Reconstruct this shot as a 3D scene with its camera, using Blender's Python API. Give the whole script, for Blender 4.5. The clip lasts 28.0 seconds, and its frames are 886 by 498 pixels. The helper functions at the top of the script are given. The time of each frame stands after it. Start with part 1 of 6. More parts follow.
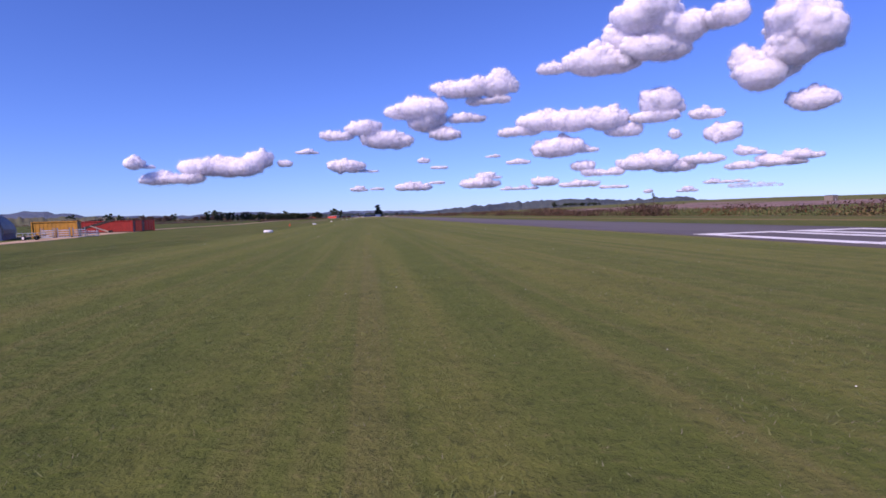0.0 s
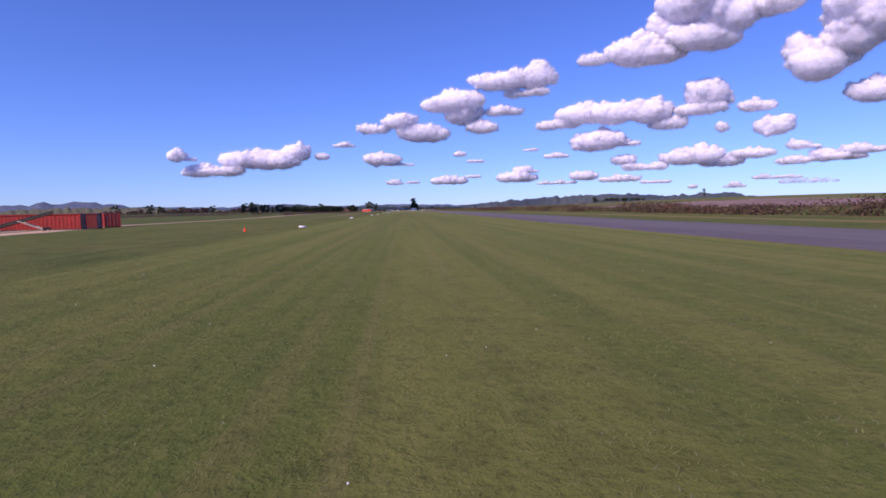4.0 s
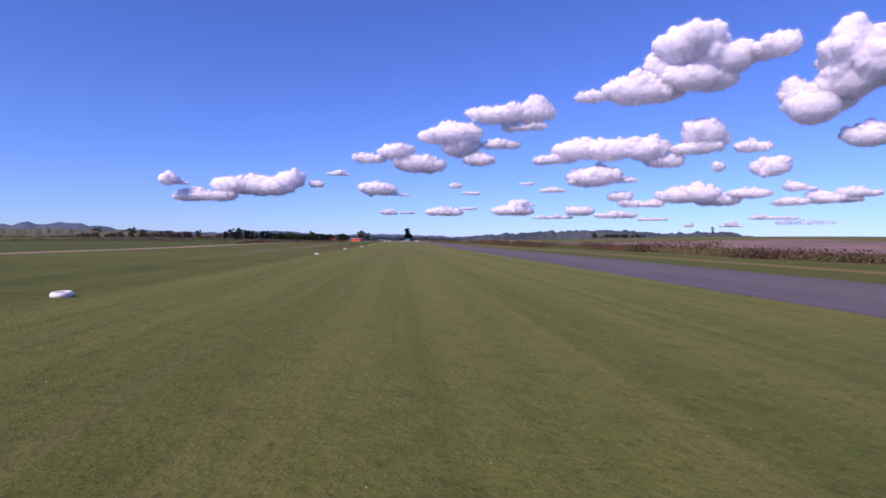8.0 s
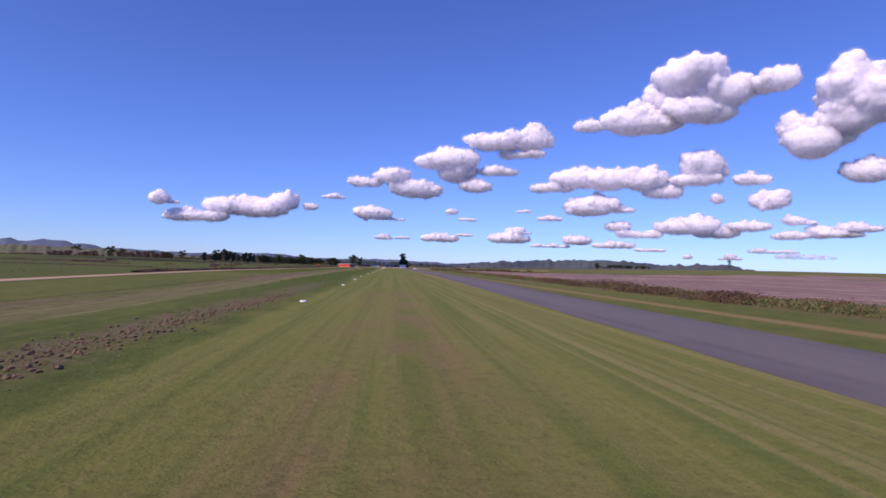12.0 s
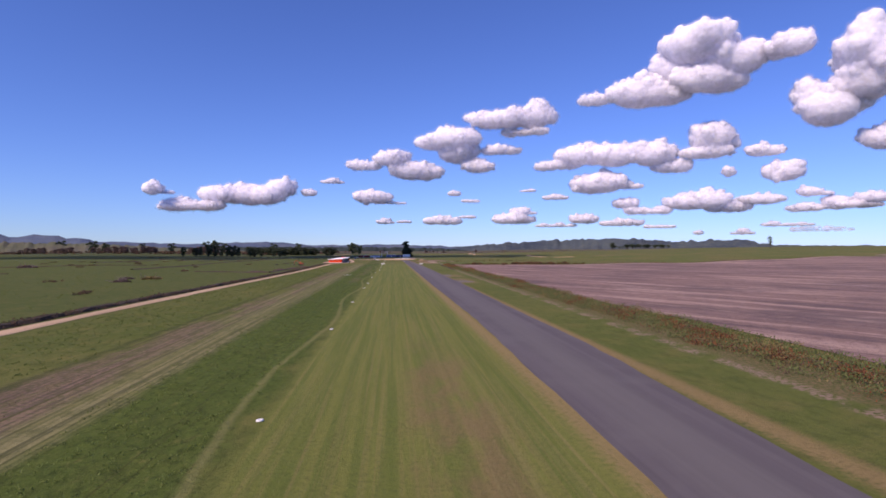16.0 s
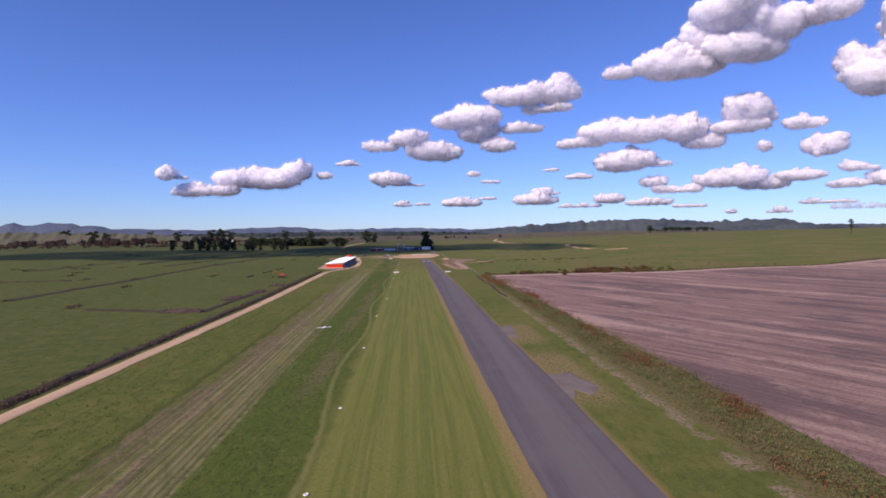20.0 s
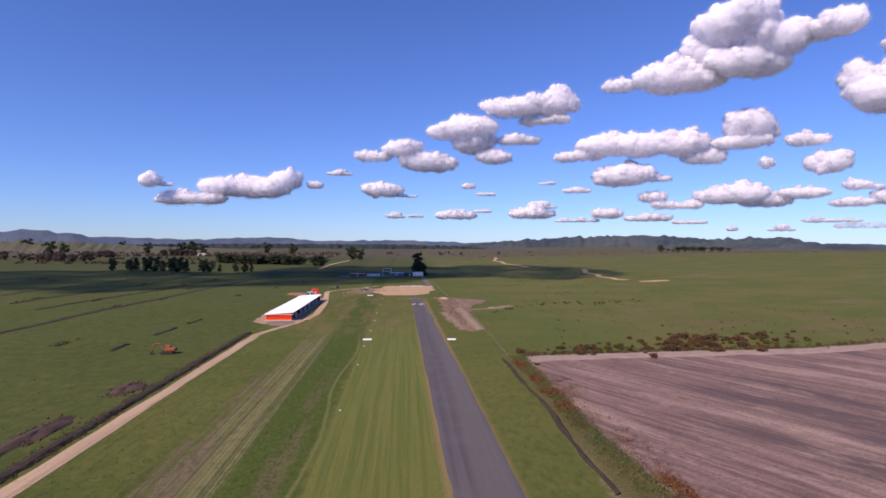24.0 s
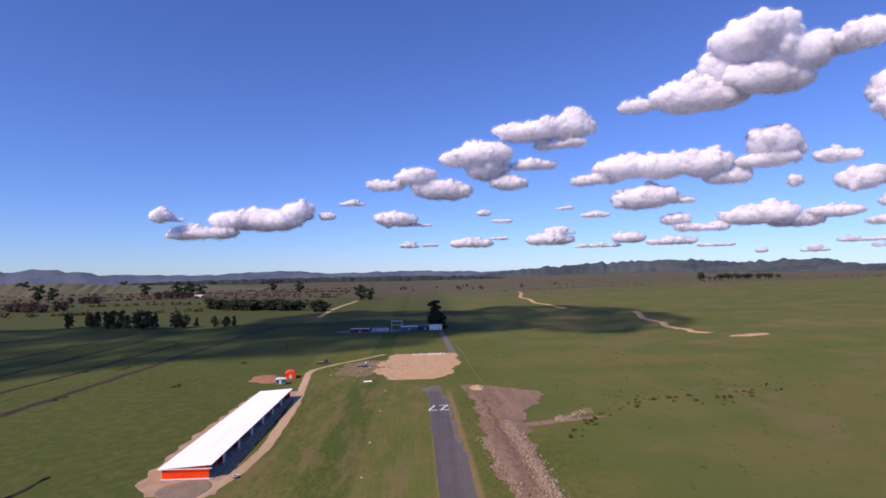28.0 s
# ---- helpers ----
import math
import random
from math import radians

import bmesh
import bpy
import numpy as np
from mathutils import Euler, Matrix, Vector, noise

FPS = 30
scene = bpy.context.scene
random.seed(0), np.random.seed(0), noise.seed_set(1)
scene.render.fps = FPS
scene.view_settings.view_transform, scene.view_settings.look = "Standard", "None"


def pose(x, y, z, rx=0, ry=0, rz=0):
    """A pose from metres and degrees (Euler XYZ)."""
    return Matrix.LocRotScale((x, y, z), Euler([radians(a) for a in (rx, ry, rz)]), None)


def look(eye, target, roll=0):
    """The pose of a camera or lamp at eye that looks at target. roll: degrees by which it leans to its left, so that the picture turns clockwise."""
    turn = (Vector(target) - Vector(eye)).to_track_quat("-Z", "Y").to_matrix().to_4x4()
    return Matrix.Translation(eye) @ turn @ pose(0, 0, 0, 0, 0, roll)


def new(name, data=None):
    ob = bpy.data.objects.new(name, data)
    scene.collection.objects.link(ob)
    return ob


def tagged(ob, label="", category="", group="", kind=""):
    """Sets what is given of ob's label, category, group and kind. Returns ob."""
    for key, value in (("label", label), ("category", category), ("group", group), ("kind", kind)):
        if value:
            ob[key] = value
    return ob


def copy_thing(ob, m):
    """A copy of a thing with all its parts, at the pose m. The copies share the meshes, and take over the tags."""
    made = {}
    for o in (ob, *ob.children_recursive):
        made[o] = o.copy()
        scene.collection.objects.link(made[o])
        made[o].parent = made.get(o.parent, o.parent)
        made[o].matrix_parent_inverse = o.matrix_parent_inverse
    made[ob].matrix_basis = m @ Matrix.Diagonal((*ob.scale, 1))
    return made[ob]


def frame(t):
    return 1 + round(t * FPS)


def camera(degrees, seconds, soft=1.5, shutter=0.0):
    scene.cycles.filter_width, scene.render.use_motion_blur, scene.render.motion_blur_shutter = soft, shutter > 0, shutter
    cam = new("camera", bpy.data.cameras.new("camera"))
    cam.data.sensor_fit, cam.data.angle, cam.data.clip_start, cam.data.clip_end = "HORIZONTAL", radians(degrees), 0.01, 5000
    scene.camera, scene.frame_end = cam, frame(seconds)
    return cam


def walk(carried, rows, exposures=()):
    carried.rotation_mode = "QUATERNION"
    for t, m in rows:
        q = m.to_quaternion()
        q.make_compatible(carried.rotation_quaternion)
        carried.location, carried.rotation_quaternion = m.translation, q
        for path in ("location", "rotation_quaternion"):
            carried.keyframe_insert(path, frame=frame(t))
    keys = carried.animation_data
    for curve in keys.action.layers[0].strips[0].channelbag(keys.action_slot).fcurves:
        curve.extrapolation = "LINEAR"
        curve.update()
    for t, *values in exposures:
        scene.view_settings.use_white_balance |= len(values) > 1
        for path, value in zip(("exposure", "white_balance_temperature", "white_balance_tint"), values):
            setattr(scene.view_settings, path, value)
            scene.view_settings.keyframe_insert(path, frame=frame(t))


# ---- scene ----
cam = camera(79.1, 28.0, soft=1.65)
# seconds, x, y, z, yaw, pitch, roll
PATH = [
    (0, 7.18, 0.00, 0.94, -7.92, -3.71, -1.67),
    (0.5, 7.25, 4.18, 1.01, -7.13, -3.98, -2.04),
    (1, 7.27, 8.47, 0.99, -6.81, -4.13, -2.21),
    (1.5, 7.25, 12.60, 1.02, -6.16, -4.22, -2.13),
    (2, 7.26, 16.59, 1.00, -4.87, -4.42, -1.96),
    (2.5, 7.37, 21.01, 1.03, -4.39, -4.33, -1.90),
    (3, 7.64, 25.93, 1.14, -4.16, -4.19, -1.85),
    (3.5, 7.45, 31.09, 1.17, -4.03, -4.28, -1.35),
    (5.5, 6.64, 61.11, 1.12, -4.46, -4.05, -0.82),
    (6, 7.11, 69.68, 0.90, -4.37, -3.84, -0.68),
    (6.5, 7.50, 78.54, 0.97, -4.18, -3.18, -0.53),
    (7, 7.77, 87.71, 1.32, -4.27, -2.69, -0.58),
    (7.5, 8.05, 97.11, 1.56, -4.41, -2.11, -0.19),
    (8, 8.38, 106.72, 1.66, -4.99, -0.91, 0.54),
    (8.5, 8.22, 116.61, 1.69, -6.13, 0.57, 2.26),
    (9, 8.23, 126.93, 1.90, -7.85, 1.40, 2.71),
    (9.5, 7.67, 137.38, 2.15, -8.39, 0.15, 1.63),
    (10, 7.43, 148.04, 2.42, -8.33, -0.88, 0.89),
    (10.5, 7.24, 158.60, 2.44, -8.35, -0.20, 0.90),
    (11, 7.39, 168.92, 2.55, -7.61, 1.22, 1.38),
    (11.5, 7.17, 179.37, 2.57, -6.21, 2.02, 1.91),
    (12, 7.28, 190.46, 3.37, -5.59, 1.91, 1.87),
    (12.5, 7.31, 202.22, 4.03, -5.08, 0.76, 1.29),
    (14.5, 8.67, 256.43, 9.02, -3.83, -0.18, -1.19),
    (15, 8.47, 271.27, 9.78, -4.59, 0.18, -0.96),
    (15.5, 8.74, 286.34, 11.00, -6.23, -0.28, -0.46),
    (16, 9.02, 301.59, 12.65, -5.35, 0.01, 0.09),
    (16.5, 9.43, 316.94, 14.20, -4.39, -0.14, 0.17),
    (17, 9.92, 332.29, 15.91, -3.04, -0.14, 0.07),
    (17.5, 10.19, 347.57, 17.64, -2.12, -0.24, 0.09),
    (18, 10.39, 362.92, 19.49, -1.64, -0.37, 0.19),
    (18.5, 10.14, 378.16, 20.73, -2.19, -0.73, 0.41),
    (19, 10.12, 393.37, 22.38, -2.74, -1.19, 0.65),
    (19.5, 10.24, 408.47, 23.89, -3.07, -1.58, 0.17),
    (20, 10.52, 423.47, 25.59, -3.37, -1.98, -0.62),
    (20.5, 10.91, 438.39, 27.11, -3.46, -2.24, -0.96),
    (21, 11.44, 453.34, 28.75, -4.03, -1.86, -0.50),
    (21.5, 11.68, 468.30, 29.88, -4.78, -1.24, -0.17),
    (23.5, 14.56, 533.40, 35.59, -5.44, -1.17, 0.57),
    (24, 14.61, 549.36, 37.30, -4.16, -0.75, 0.32),
    (24.5, 14.49, 565.08, 39.02, -3.09, -0.13, 0.28),
    (25, 14.52, 580.51, 40.86, -2.43, 0.56, 0.12),
    (25.5, 14.71, 595.47, 42.65, -1.92, 1.02, -0.03),
    (26, 15.18, 610.05, 44.54, -1.72, 1.49, -0.26),
    (26.5, 15.80, 624.23, 46.30, -1.91, 1.74, -0.57),
    (27, 16.30, 638.04, 48.31, -2.46, 1.94, -0.79),
    (27.5, 16.45, 651.48, 50.25, -2.76, 2.03, -0.96),
    (28, 16.57, 664.80, 52.23, -2.58, 2.19, -1.11),
]


def aimed(x, y, z, yaw, pitch, roll):
    """A camera pose: yaw to the left of +y, pitch up, roll as look() has it."""
    a, b = math.radians(yaw), math.radians(pitch)
    way = Vector((-math.sin(a) * math.cos(b), math.cos(a) * math.cos(b), math.sin(b)))
    return look((x, y, z), tuple(Vector((x, y, z)) + way * 10), roll)


walk(cam, [(t, aimed(*row)) for t, *row in PATH], [(0, 0.0, 6700, 40), (8, 0.0, 6750, 38), (12, 0.0, 7000, 34), (16, 0.0, 7400, 30), (28, 0.0, 7450, 25)])

# ---- world, sun ----
scene.cycles.transparent_max_bounces = 24   # thin cloud lies behind thin cloud
SUN_AZ = math.radians(226.0)   # compass-like angle from +y, clockwise: behind and to the left
SUN_EL = math.radians(41.0)
sun_from = Vector((math.sin(SUN_AZ) * math.cos(SUN_EL), math.cos(SUN_AZ) * math.cos(SUN_EL), math.sin(SUN_EL)))
world = bpy.data.worlds.new("world")
scene.world = world
world.use_nodes = True
wn = world.node_tree.nodes
sky = wn.new("ShaderNodeTexSky")
sky.sky_type = "NISHITA"
sky.sun_disc = False
sky.sun_elevation = SUN_EL
sky.sun_rotation = SUN_AZ
sky.air_density = 1.0
sky.dust_density = 0.0
sky.ozone_density = 4.0
blue = wn.new("ShaderNodeMix")   # the deep blue of clean, dry air
blue.data_type, blue.blend_type = "RGBA", "MULTIPLY"
blue.inputs[0].default_value = 1.0
blue.inputs[7].default_value = (0.54, 0.88, 1.60, 1.0)
world.node_tree.links.new(sky.outputs[0], blue.inputs[6])
world.node_tree.links.new(blue.outputs[2], wn["Background"].inputs[0])
wn["Background"].inputs[1].default_value = 0.10
sun_data = bpy.data.lights.new("sun", "SUN")
sun_data.energy = 4.8
sun_data.angle = math.radians(0.53)
sun_data.color = (1.0, 0.93, 0.84)
sun = new("sun", sun_data)
sun.matrix_world = look(tuple(sun_from * 100), (0, 0, 0))

# ---- material helpers ----
class Graph:
    """A short way to write node materials."""

    def __init__(self, name):
        self.mat = bpy.data.materials.new(name)
        self.mat.use_nodes = True
        self.tree = self.mat.node_tree
        self.bsdf = self.tree.nodes["Principled BSDF"]
        self.bsdf.inputs["Specular IOR Level"].default_value = 0.25
        self.geo = None

    def node(self, kind, **sets):
        n = self.tree.nodes.new(kind)
        for key, value in sets.items():
            n.inputs[key.replace("_", " ")].default_value = value
        return n

    def link(self, a, b):
        self.tree.links.new(a, b)

    def put(self, socket, value):
        if hasattr(value, "links"):
            self.link(value, socket)
        else:
            socket.default_value = value

    def pos(self):
        if self.geo is None:
            self.geo = self.node("ShaderNodeNewGeometry")
        return self.geo.outputs["Position"]

    def local(self):
        return self.node("ShaderNodeTexCoord").outputs["Object"]

    def xyz(self, v=None):
        n = self.node("ShaderNodeSeparateXYZ")
        self.link(v or self.pos(), n.inputs[0])
        return n.outputs

    def math(self, op, a, b=0.0, c=0.0, clamp=False):
        n = self.node("ShaderNodeMath")
        n.operation, n.use_clamp = op, clamp
        for s, v in zip(n.inputs, (a, b, c)):
            self.put(s, v)
        return n.outputs[0]

    def noise(self, scale, detail=4.0, rough=0.6, v=None, stretch=None):
        n = self.node("ShaderNodeTexNoise", Scale=scale, Detail=detail, Roughness=rough)
        v = v or self.pos()
        if stretch:
            m = self.node("ShaderNodeMapping")
            m.inputs["Scale"].default_value = stretch
            self.link(v, m.inputs["Vector"])
            v = m.outputs[0]
        self.link(v, n.inputs["Vector"])
        return n.outputs["Fac"]

    def ramp(self, fac, lo, hi):
        """0 below lo, 1 above hi (or the other way round)."""
        n = self.node("ShaderNodeMapRange")
        n.interpolation_type = "SMOOTHSTEP"
        self.put(n.inputs["Value"], fac)
        self.put(n.inputs["From Min"], lo)
        self.put(n.inputs["From Max"], hi)
        return n.outputs[0]

    def band(self, v, lo, hi, soft):
        return self.math("MULTIPLY", self.ramp(v, lo - soft, lo + soft), self.ramp(v, hi + soft, hi - soft))

    def mix(self, fac, a, b):
        n = self.node("ShaderNodeMix")
        n.data_type = "RGBA"
        self.put(n.inputs[0], fac)
        for s, v in ((n.inputs[6], a), (n.inputs[7], b)):
            self.put(s, (*v, 1.0) if isinstance(v, tuple) and len(v) == 3 else v)
        return n.outputs[2]

    def bump(self, h, strength, distance):
        n = self.node("ShaderNodeBump", Strength=strength, Distance=distance)
        self.link(h, n.inputs["Height"])
        self.link(n.outputs[0], self.bsdf.inputs["Normal"])

    def done(self, colour, rough=0.8, metal=0.0):
        self.put(self.bsdf.inputs["Base Color"], (*colour, 1.0) if isinstance(colour, tuple) else colour)
        self.put(self.bsdf.inputs["Roughness"], rough)
        self.bsdf.inputs["Metallic"].default_value = metal
        return self.mat


def worn(name, base, dark, scale=3.0, rough=0.6, metal=0.0, grain=40.0, bump=0.15, dist=0.01, stretch=None):
    """A plain surface with stains at a large scale and grain at a small one."""
    g = Graph(name)
    big, small = g.noise(scale, 5.0, 0.6, g.local(), stretch), g.noise(grain, 3.0, 0.7, g.local(), stretch)
    col = g.mix(g.ramp(big, 0.35, 0.7), base, dark)
    col = g.mix(g.math("MULTIPLY", g.ramp(small, 0.4, 0.75), 0.35), col, tuple(c * 0.6 for c in dark))
    g.bump(small, bump, dist)
    return g.done(col, g.math("ADD", g.math("MULTIPLY", big, 0.2), rough - 0.1), metal)


# ---- mesh helpers ----
def part(name, bm, material, parent=None, label=""):
    """Links a bmesh as one mesh object, under a thing or a part if one is given."""
    me = bpy.data.meshes.new(name)
    bm.to_mesh(me)
    bm.free()
    return shell(name, me, material, parent, label)


def shell(name, me, material, parent=None, label=""):
    if material and not me.materials:
        me.materials.append(material)
    ob = new(name, me)
    if parent:
        ob.parent = parent
    if label:
        ob["label"] = label
    return ob


def smooth(ob):
    ob.data.polygons.foreach_set("use_smooth", [True] * len(ob.data.polygons))
    return ob


def box(bm, x0, y0, z0, x1, y1, z1, bevel=0.0):
    m = Matrix.LocRotScale(((x0 + x1) / 2, (y0 + y1) / 2, (z0 + z1) / 2), None, (x1 - x0, y1 - y0, z1 - z0))
    made = bmesh.ops.create_cube(bm, size=1.0, matrix=m)["verts"]
    if bevel:
        edges = list({e for v in made for e in v.link_edges})
        bmesh.ops.bevel(bm, geom=edges, offset=bevel, segments=1, affect="EDGES")
    return bm


def boxed(*args, bevel=0.0):
    return box(bmesh.new(), *args, bevel=bevel)


def rod(bm, a, b, r0, r1=None, sides=8):
    """A tapered bar from a to b."""
    a, b = Vector(a), Vector(b)
    turn = (b - a).to_track_quat("Z", "Y").to_matrix().to_4x4()
    bmesh.ops.create_cone(bm, cap_ends=True, segments=sides, radius1=r0, radius2=r0 if r1 is None else r1,
                          depth=(b - a).length, matrix=Matrix.Translation((a + b) / 2) @ turn)
    return bm


def prism(bm, outline, y0, y1):
    """An outline of (x, z) pushed along y."""
    front = [bm.verts.new((x, y0, z)) for x, z in outline]
    back = [bm.verts.new((x, y1, z)) for x, z in outline]
    bm.faces.new(front)
    bm.faces.new(back[::-1])
    for n in range(len(outline)):
        k = (n + 1) % len(outline)
        bm.faces.new((front[k], front[n], back[n], back[k]))
    bmesh.ops.recalc_face_normals(bm, faces=bm.faces)
    return bm


def thing(name, x, y, z, turn=0.0, label="", category="", group=""):
    """An Empty at a thing's base, which parents its parts."""
    ob = new(name)
    ob.matrix_world = pose(x, y, z, 0, 0, turn)
    ob.empty_display_size = 0.2
    return tagged(ob, label, category, group)


def sheet(name, xs, ys, height, material, label="", category="", kind="structure"):
    """A grid of ground over the given lines, at height(x, y)."""
    gx, gy = np.meshgrid(np.array(xs, float), np.array(ys, float))
    gz = height(gx, gy)
    nx, ny = len(xs), len(ys)
    a = (np.arange(ny - 1)[:, None] * nx + np.arange(nx - 1)[None]).ravel()
    me = bpy.data.meshes.new(name)
    me.from_pydata(np.stack([gx.ravel(), gy.ravel(), gz.ravel()], 1).tolist(), [], np.stack([a, a + 1, a + nx + 1, a + nx], 1).tolist())
    ob = smooth(shell(name, me, material))
    return tagged(ob, label, category, kind=kind)

# ---- the lie of the land ----
def step(v, a, b):
    u = np.clip((v - a) / (b - a), 0, 1)
    return u * u * (3 - 2 * u)


def rise(x, y):
    """A flat strip, a slight fall beside it, a low green hill to the right."""
    x, y = np.asarray(x, float), np.asarray(y, float)
    low = 1.0 - 0.7 * step(y, 220, 380)
    z = -low * step(-x, 3, 22)
    z = z - 0.25 * step(x, 9, 19) * (1 - step(y, 60, 200)) * (1 - step(x, 60, 120))
    z = z + 17 * step(x, 90, 820) * step(y, 520, 1200) * (1 - 0.5 * step(y, 1500, 2600))
    z = z + 5 * np.sin(x / 260.0) * np.sin(y / 330.0) * step(np.abs(x), 150, 700)
    z = z + 0.35 * np.sin(x / 23.0 + y / 31.0) * step(np.abs(x - 5), 80, 200)
    # a shallow grassy edge left of the marker line
    z = z - 0.18 * np.exp(-((x + 5.5) / 1.6) ** 2)
    return z


def seal_left(y):
    return np.interp(y, [-300, 190, 300, 400, 520, 600, 800, 895], [20, 20.4, 22.6, 24, 22.6, 22.2, 20.2, 19.4])


def seal_right(y):
    return np.interp(y, [-300, 190, 250, 370, 420, 510, 545, 600, 700, 796, 815, 832, 875, 897], [29.4, 29.6, 30.4, 35, 34.5, 34.3, 33.4, 33, 31.3, 28.8, 29, 26.8, 26.3, 24.6])


def field_left(y):
    return np.interp(y, [90, 390, 425, 520, 600, 660, 720], [63, 62.4, 58, 58.5, 56, 52.5, 54])


def field_far(x):
    return np.interp(x, [50, 68, 155, 266, 443, 900], [719, 722, 729, 747, 808, 960])


# ---- ground materials ----
def ground_colour(g):
    """Mown strip, long grass, streaks of cut hay, worn earth and dry edges, all by where they lie."""
    x, y, z = g.xyz()
    n_big, n_mid, n_small, n_fine = g.noise(0.02, 5), g.noise(0.22, 5), g.noise(2.2, 5, 0.65), g.noise(11.0, 6, 0.78)
    long_y = g.noise(1.0, 4, 0.6, None, (0.9, 0.03, 1.0))
    fine_y = g.noise(1.0, 4, 0.65, None, (2.6, 0.022, 1.0))
    wob = g.math("MULTIPLY", g.math("SUBTRACT", n_mid, 0.5), 3.0)
    xw = g.math("ADD", x, wob)
    grass = g.mix(g.ramp(n_big, 0.38, 0.64), (0.084, 0.110, 0.024), (0.117, 0.129, 0.034))
    grass = g.mix(g.math("MULTIPLY", g.ramp(n_mid, 0.45, 0.72), 0.55), grass, (0.162, 0.142, 0.045))
    # lusher left of the markers
    lush = g.math("MULTIPLY", g.band(xw, -14.5, -1.5, 1.2), g.ramp(y, 150, 320))
    grass = g.mix(g.math("MULTIPLY", lush, 0.75), grass, (0.054, 0.094, 0.015))
    # paddocks: darker green grass, some cloud shade also put into the colour
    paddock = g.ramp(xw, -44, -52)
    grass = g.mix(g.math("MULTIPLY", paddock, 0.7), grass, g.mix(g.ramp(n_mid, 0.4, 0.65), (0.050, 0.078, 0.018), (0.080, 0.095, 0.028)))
    open_far = g.ramp(y, 1020, 1300)
    grass = g.mix(g.math("MULTIPLY", open_far, 0.62), grass, (0.050, 0.062, 0.028))
    # cut hay and wheel marks
    hay = g.math("MULTIPLY", g.band(xw, -23.0, -13.2, 0.8), g.band(y, 212, 765, 25))
    streak = g.ramp(g.noise(1.0, 4, 0.7, None, (3.0, 0.005, 1.0)), 0.42, 0.60)
    haycol = g.mix(streak, (0.098, 0.096, 0.048), (0.245, 0.225, 0.105))
    grass = g.mix(g.math("MULTIPLY", hay, g.math("MULTIPLY_ADD", g.ramp(long_y, 0.34, 0.6), 0.45, 0.45)), grass, haycol)
    bare_n = g.noise(0.16, 5, 0.7, None, (1.0, 0.22, 1.0))
    worn_l = g.math("MULTIPLY", g.band(xw, -25.8, -19.0, 1.0), g.math("MULTIPLY", g.ramp(bare_n, 0.43, 0.55), g.band(y, 222, 715, 20)))
    furrow = g.noise(1.0, 5, 0.7, None, (2.4, 0.05, 1.0))
    earthy = g.mix(g.ramp(g.math("ADD", g.math("MULTIPLY", n_small, 0.4), g.math("MULTIPLY", furrow, 0.6)), 0.40, 0.58), (0.095, 0.060, 0.062), (0.205, 0.138, 0.096))
    grass = g.mix(g.math("MULTIPLY", g.math("MULTIPLY", worn_l, g.ramp(furrow, 0.36, 0.56)), 0.8), grass, earthy)
    plough = g.math("MULTIPLY", g.math("MULTIPLY", g.band(xw, -27.0, -18.5, 1.5), g.band(y, 312, 362, 12)), g.ramp(n_small, 0.30, 0.52))
    grass = g.mix(g.math("MULTIPLY", plough, 0.85), grass, earthy)
    rim = g.math("MULTIPLY", g.band(xw, -27.3, -26.2, 0.5), g.band(y, 240, 640, 30))
    grass = g.mix(g.math("MULTIPLY", rim, 0.6), grass, (0.036, 0.050, 0.014))
    bare_m = g.math("MULTIPLY", g.band(xw, -8.0, -4.2, 0.8), g.math("MULTIPLY", g.band(y, 505, 700, 30), g.ramp(bare_n, 0.40, 0.56)))
    grass = g.mix(g.math("MULTIPLY", bare_m, 0.6), grass, (0.165, 0.128, 0.073))
    tuft = g.noise(0.75, 5, 0.7, None, (1.0, 0.45, 1.0))
    grass = g.mix(g.math("MULTIPLY", g.ramp(tuft, 0.52, 0.36), 0.42), grass, (0.043, 0.061, 0.013))
    grass = g.mix(g.math("MULTIPLY", g.ramp(tuft, 0.56, 0.72), 0.5), grass, (0.179, 0.162, 0.053))
    lines = g.math("MULTIPLY", g.math("MULTIPLY", g.ramp(fine_y, 0.56, 0.68), g.band(x, -48, -1, 2.0)), g.ramp(y, 800, 600))
    grass = g.mix(g.math("MULTIPLY", lines, 0.8), grass, (0.050, 0.059, 0.015))
    rank = g.noise(1.7, 6, 0.75, None, (1.0, 0.6, 1.0))
    grass = g.mix(g.math("MULTIPLY", g.math("MULTIPLY", lush, g.ramp(rank, 0.50, 0.36)), 0.7), grass, (0.020, 0.036, 0.007))
    grass = g.mix(g.math("MULTIPLY", g.math("MULTIPLY", lush, g.ramp(rank, 0.54, 0.68)), 0.5), grass, (0.110, 0.145, 0.032))
    hill = g.math("MULTIPLY", g.ramp(x, 48, 75), g.ramp(y, 700, 735))
    grass = g.mix(g.math("MULTIPLY", hill, 0.8), grass, g.mix(g.ramp(n_big, 0.4, 0.6), (0.098, 0.124, 0.032), (0.140, 0.132, 0.044)))
    churn = g.math("MULTIPLY", g.math("MULTIPLY", g.band(xw, -6.8, -2.6, 0.9), g.band(y, 190, 285, 20)), g.ramp(n_small, 0.38, 0.6))
    grass = g.mix(g.math("MULTIPLY", churn, 0.85), grass, g.mix(n_small, (0.085, 0.062, 0.056), (0.19, 0.14, 0.09)))
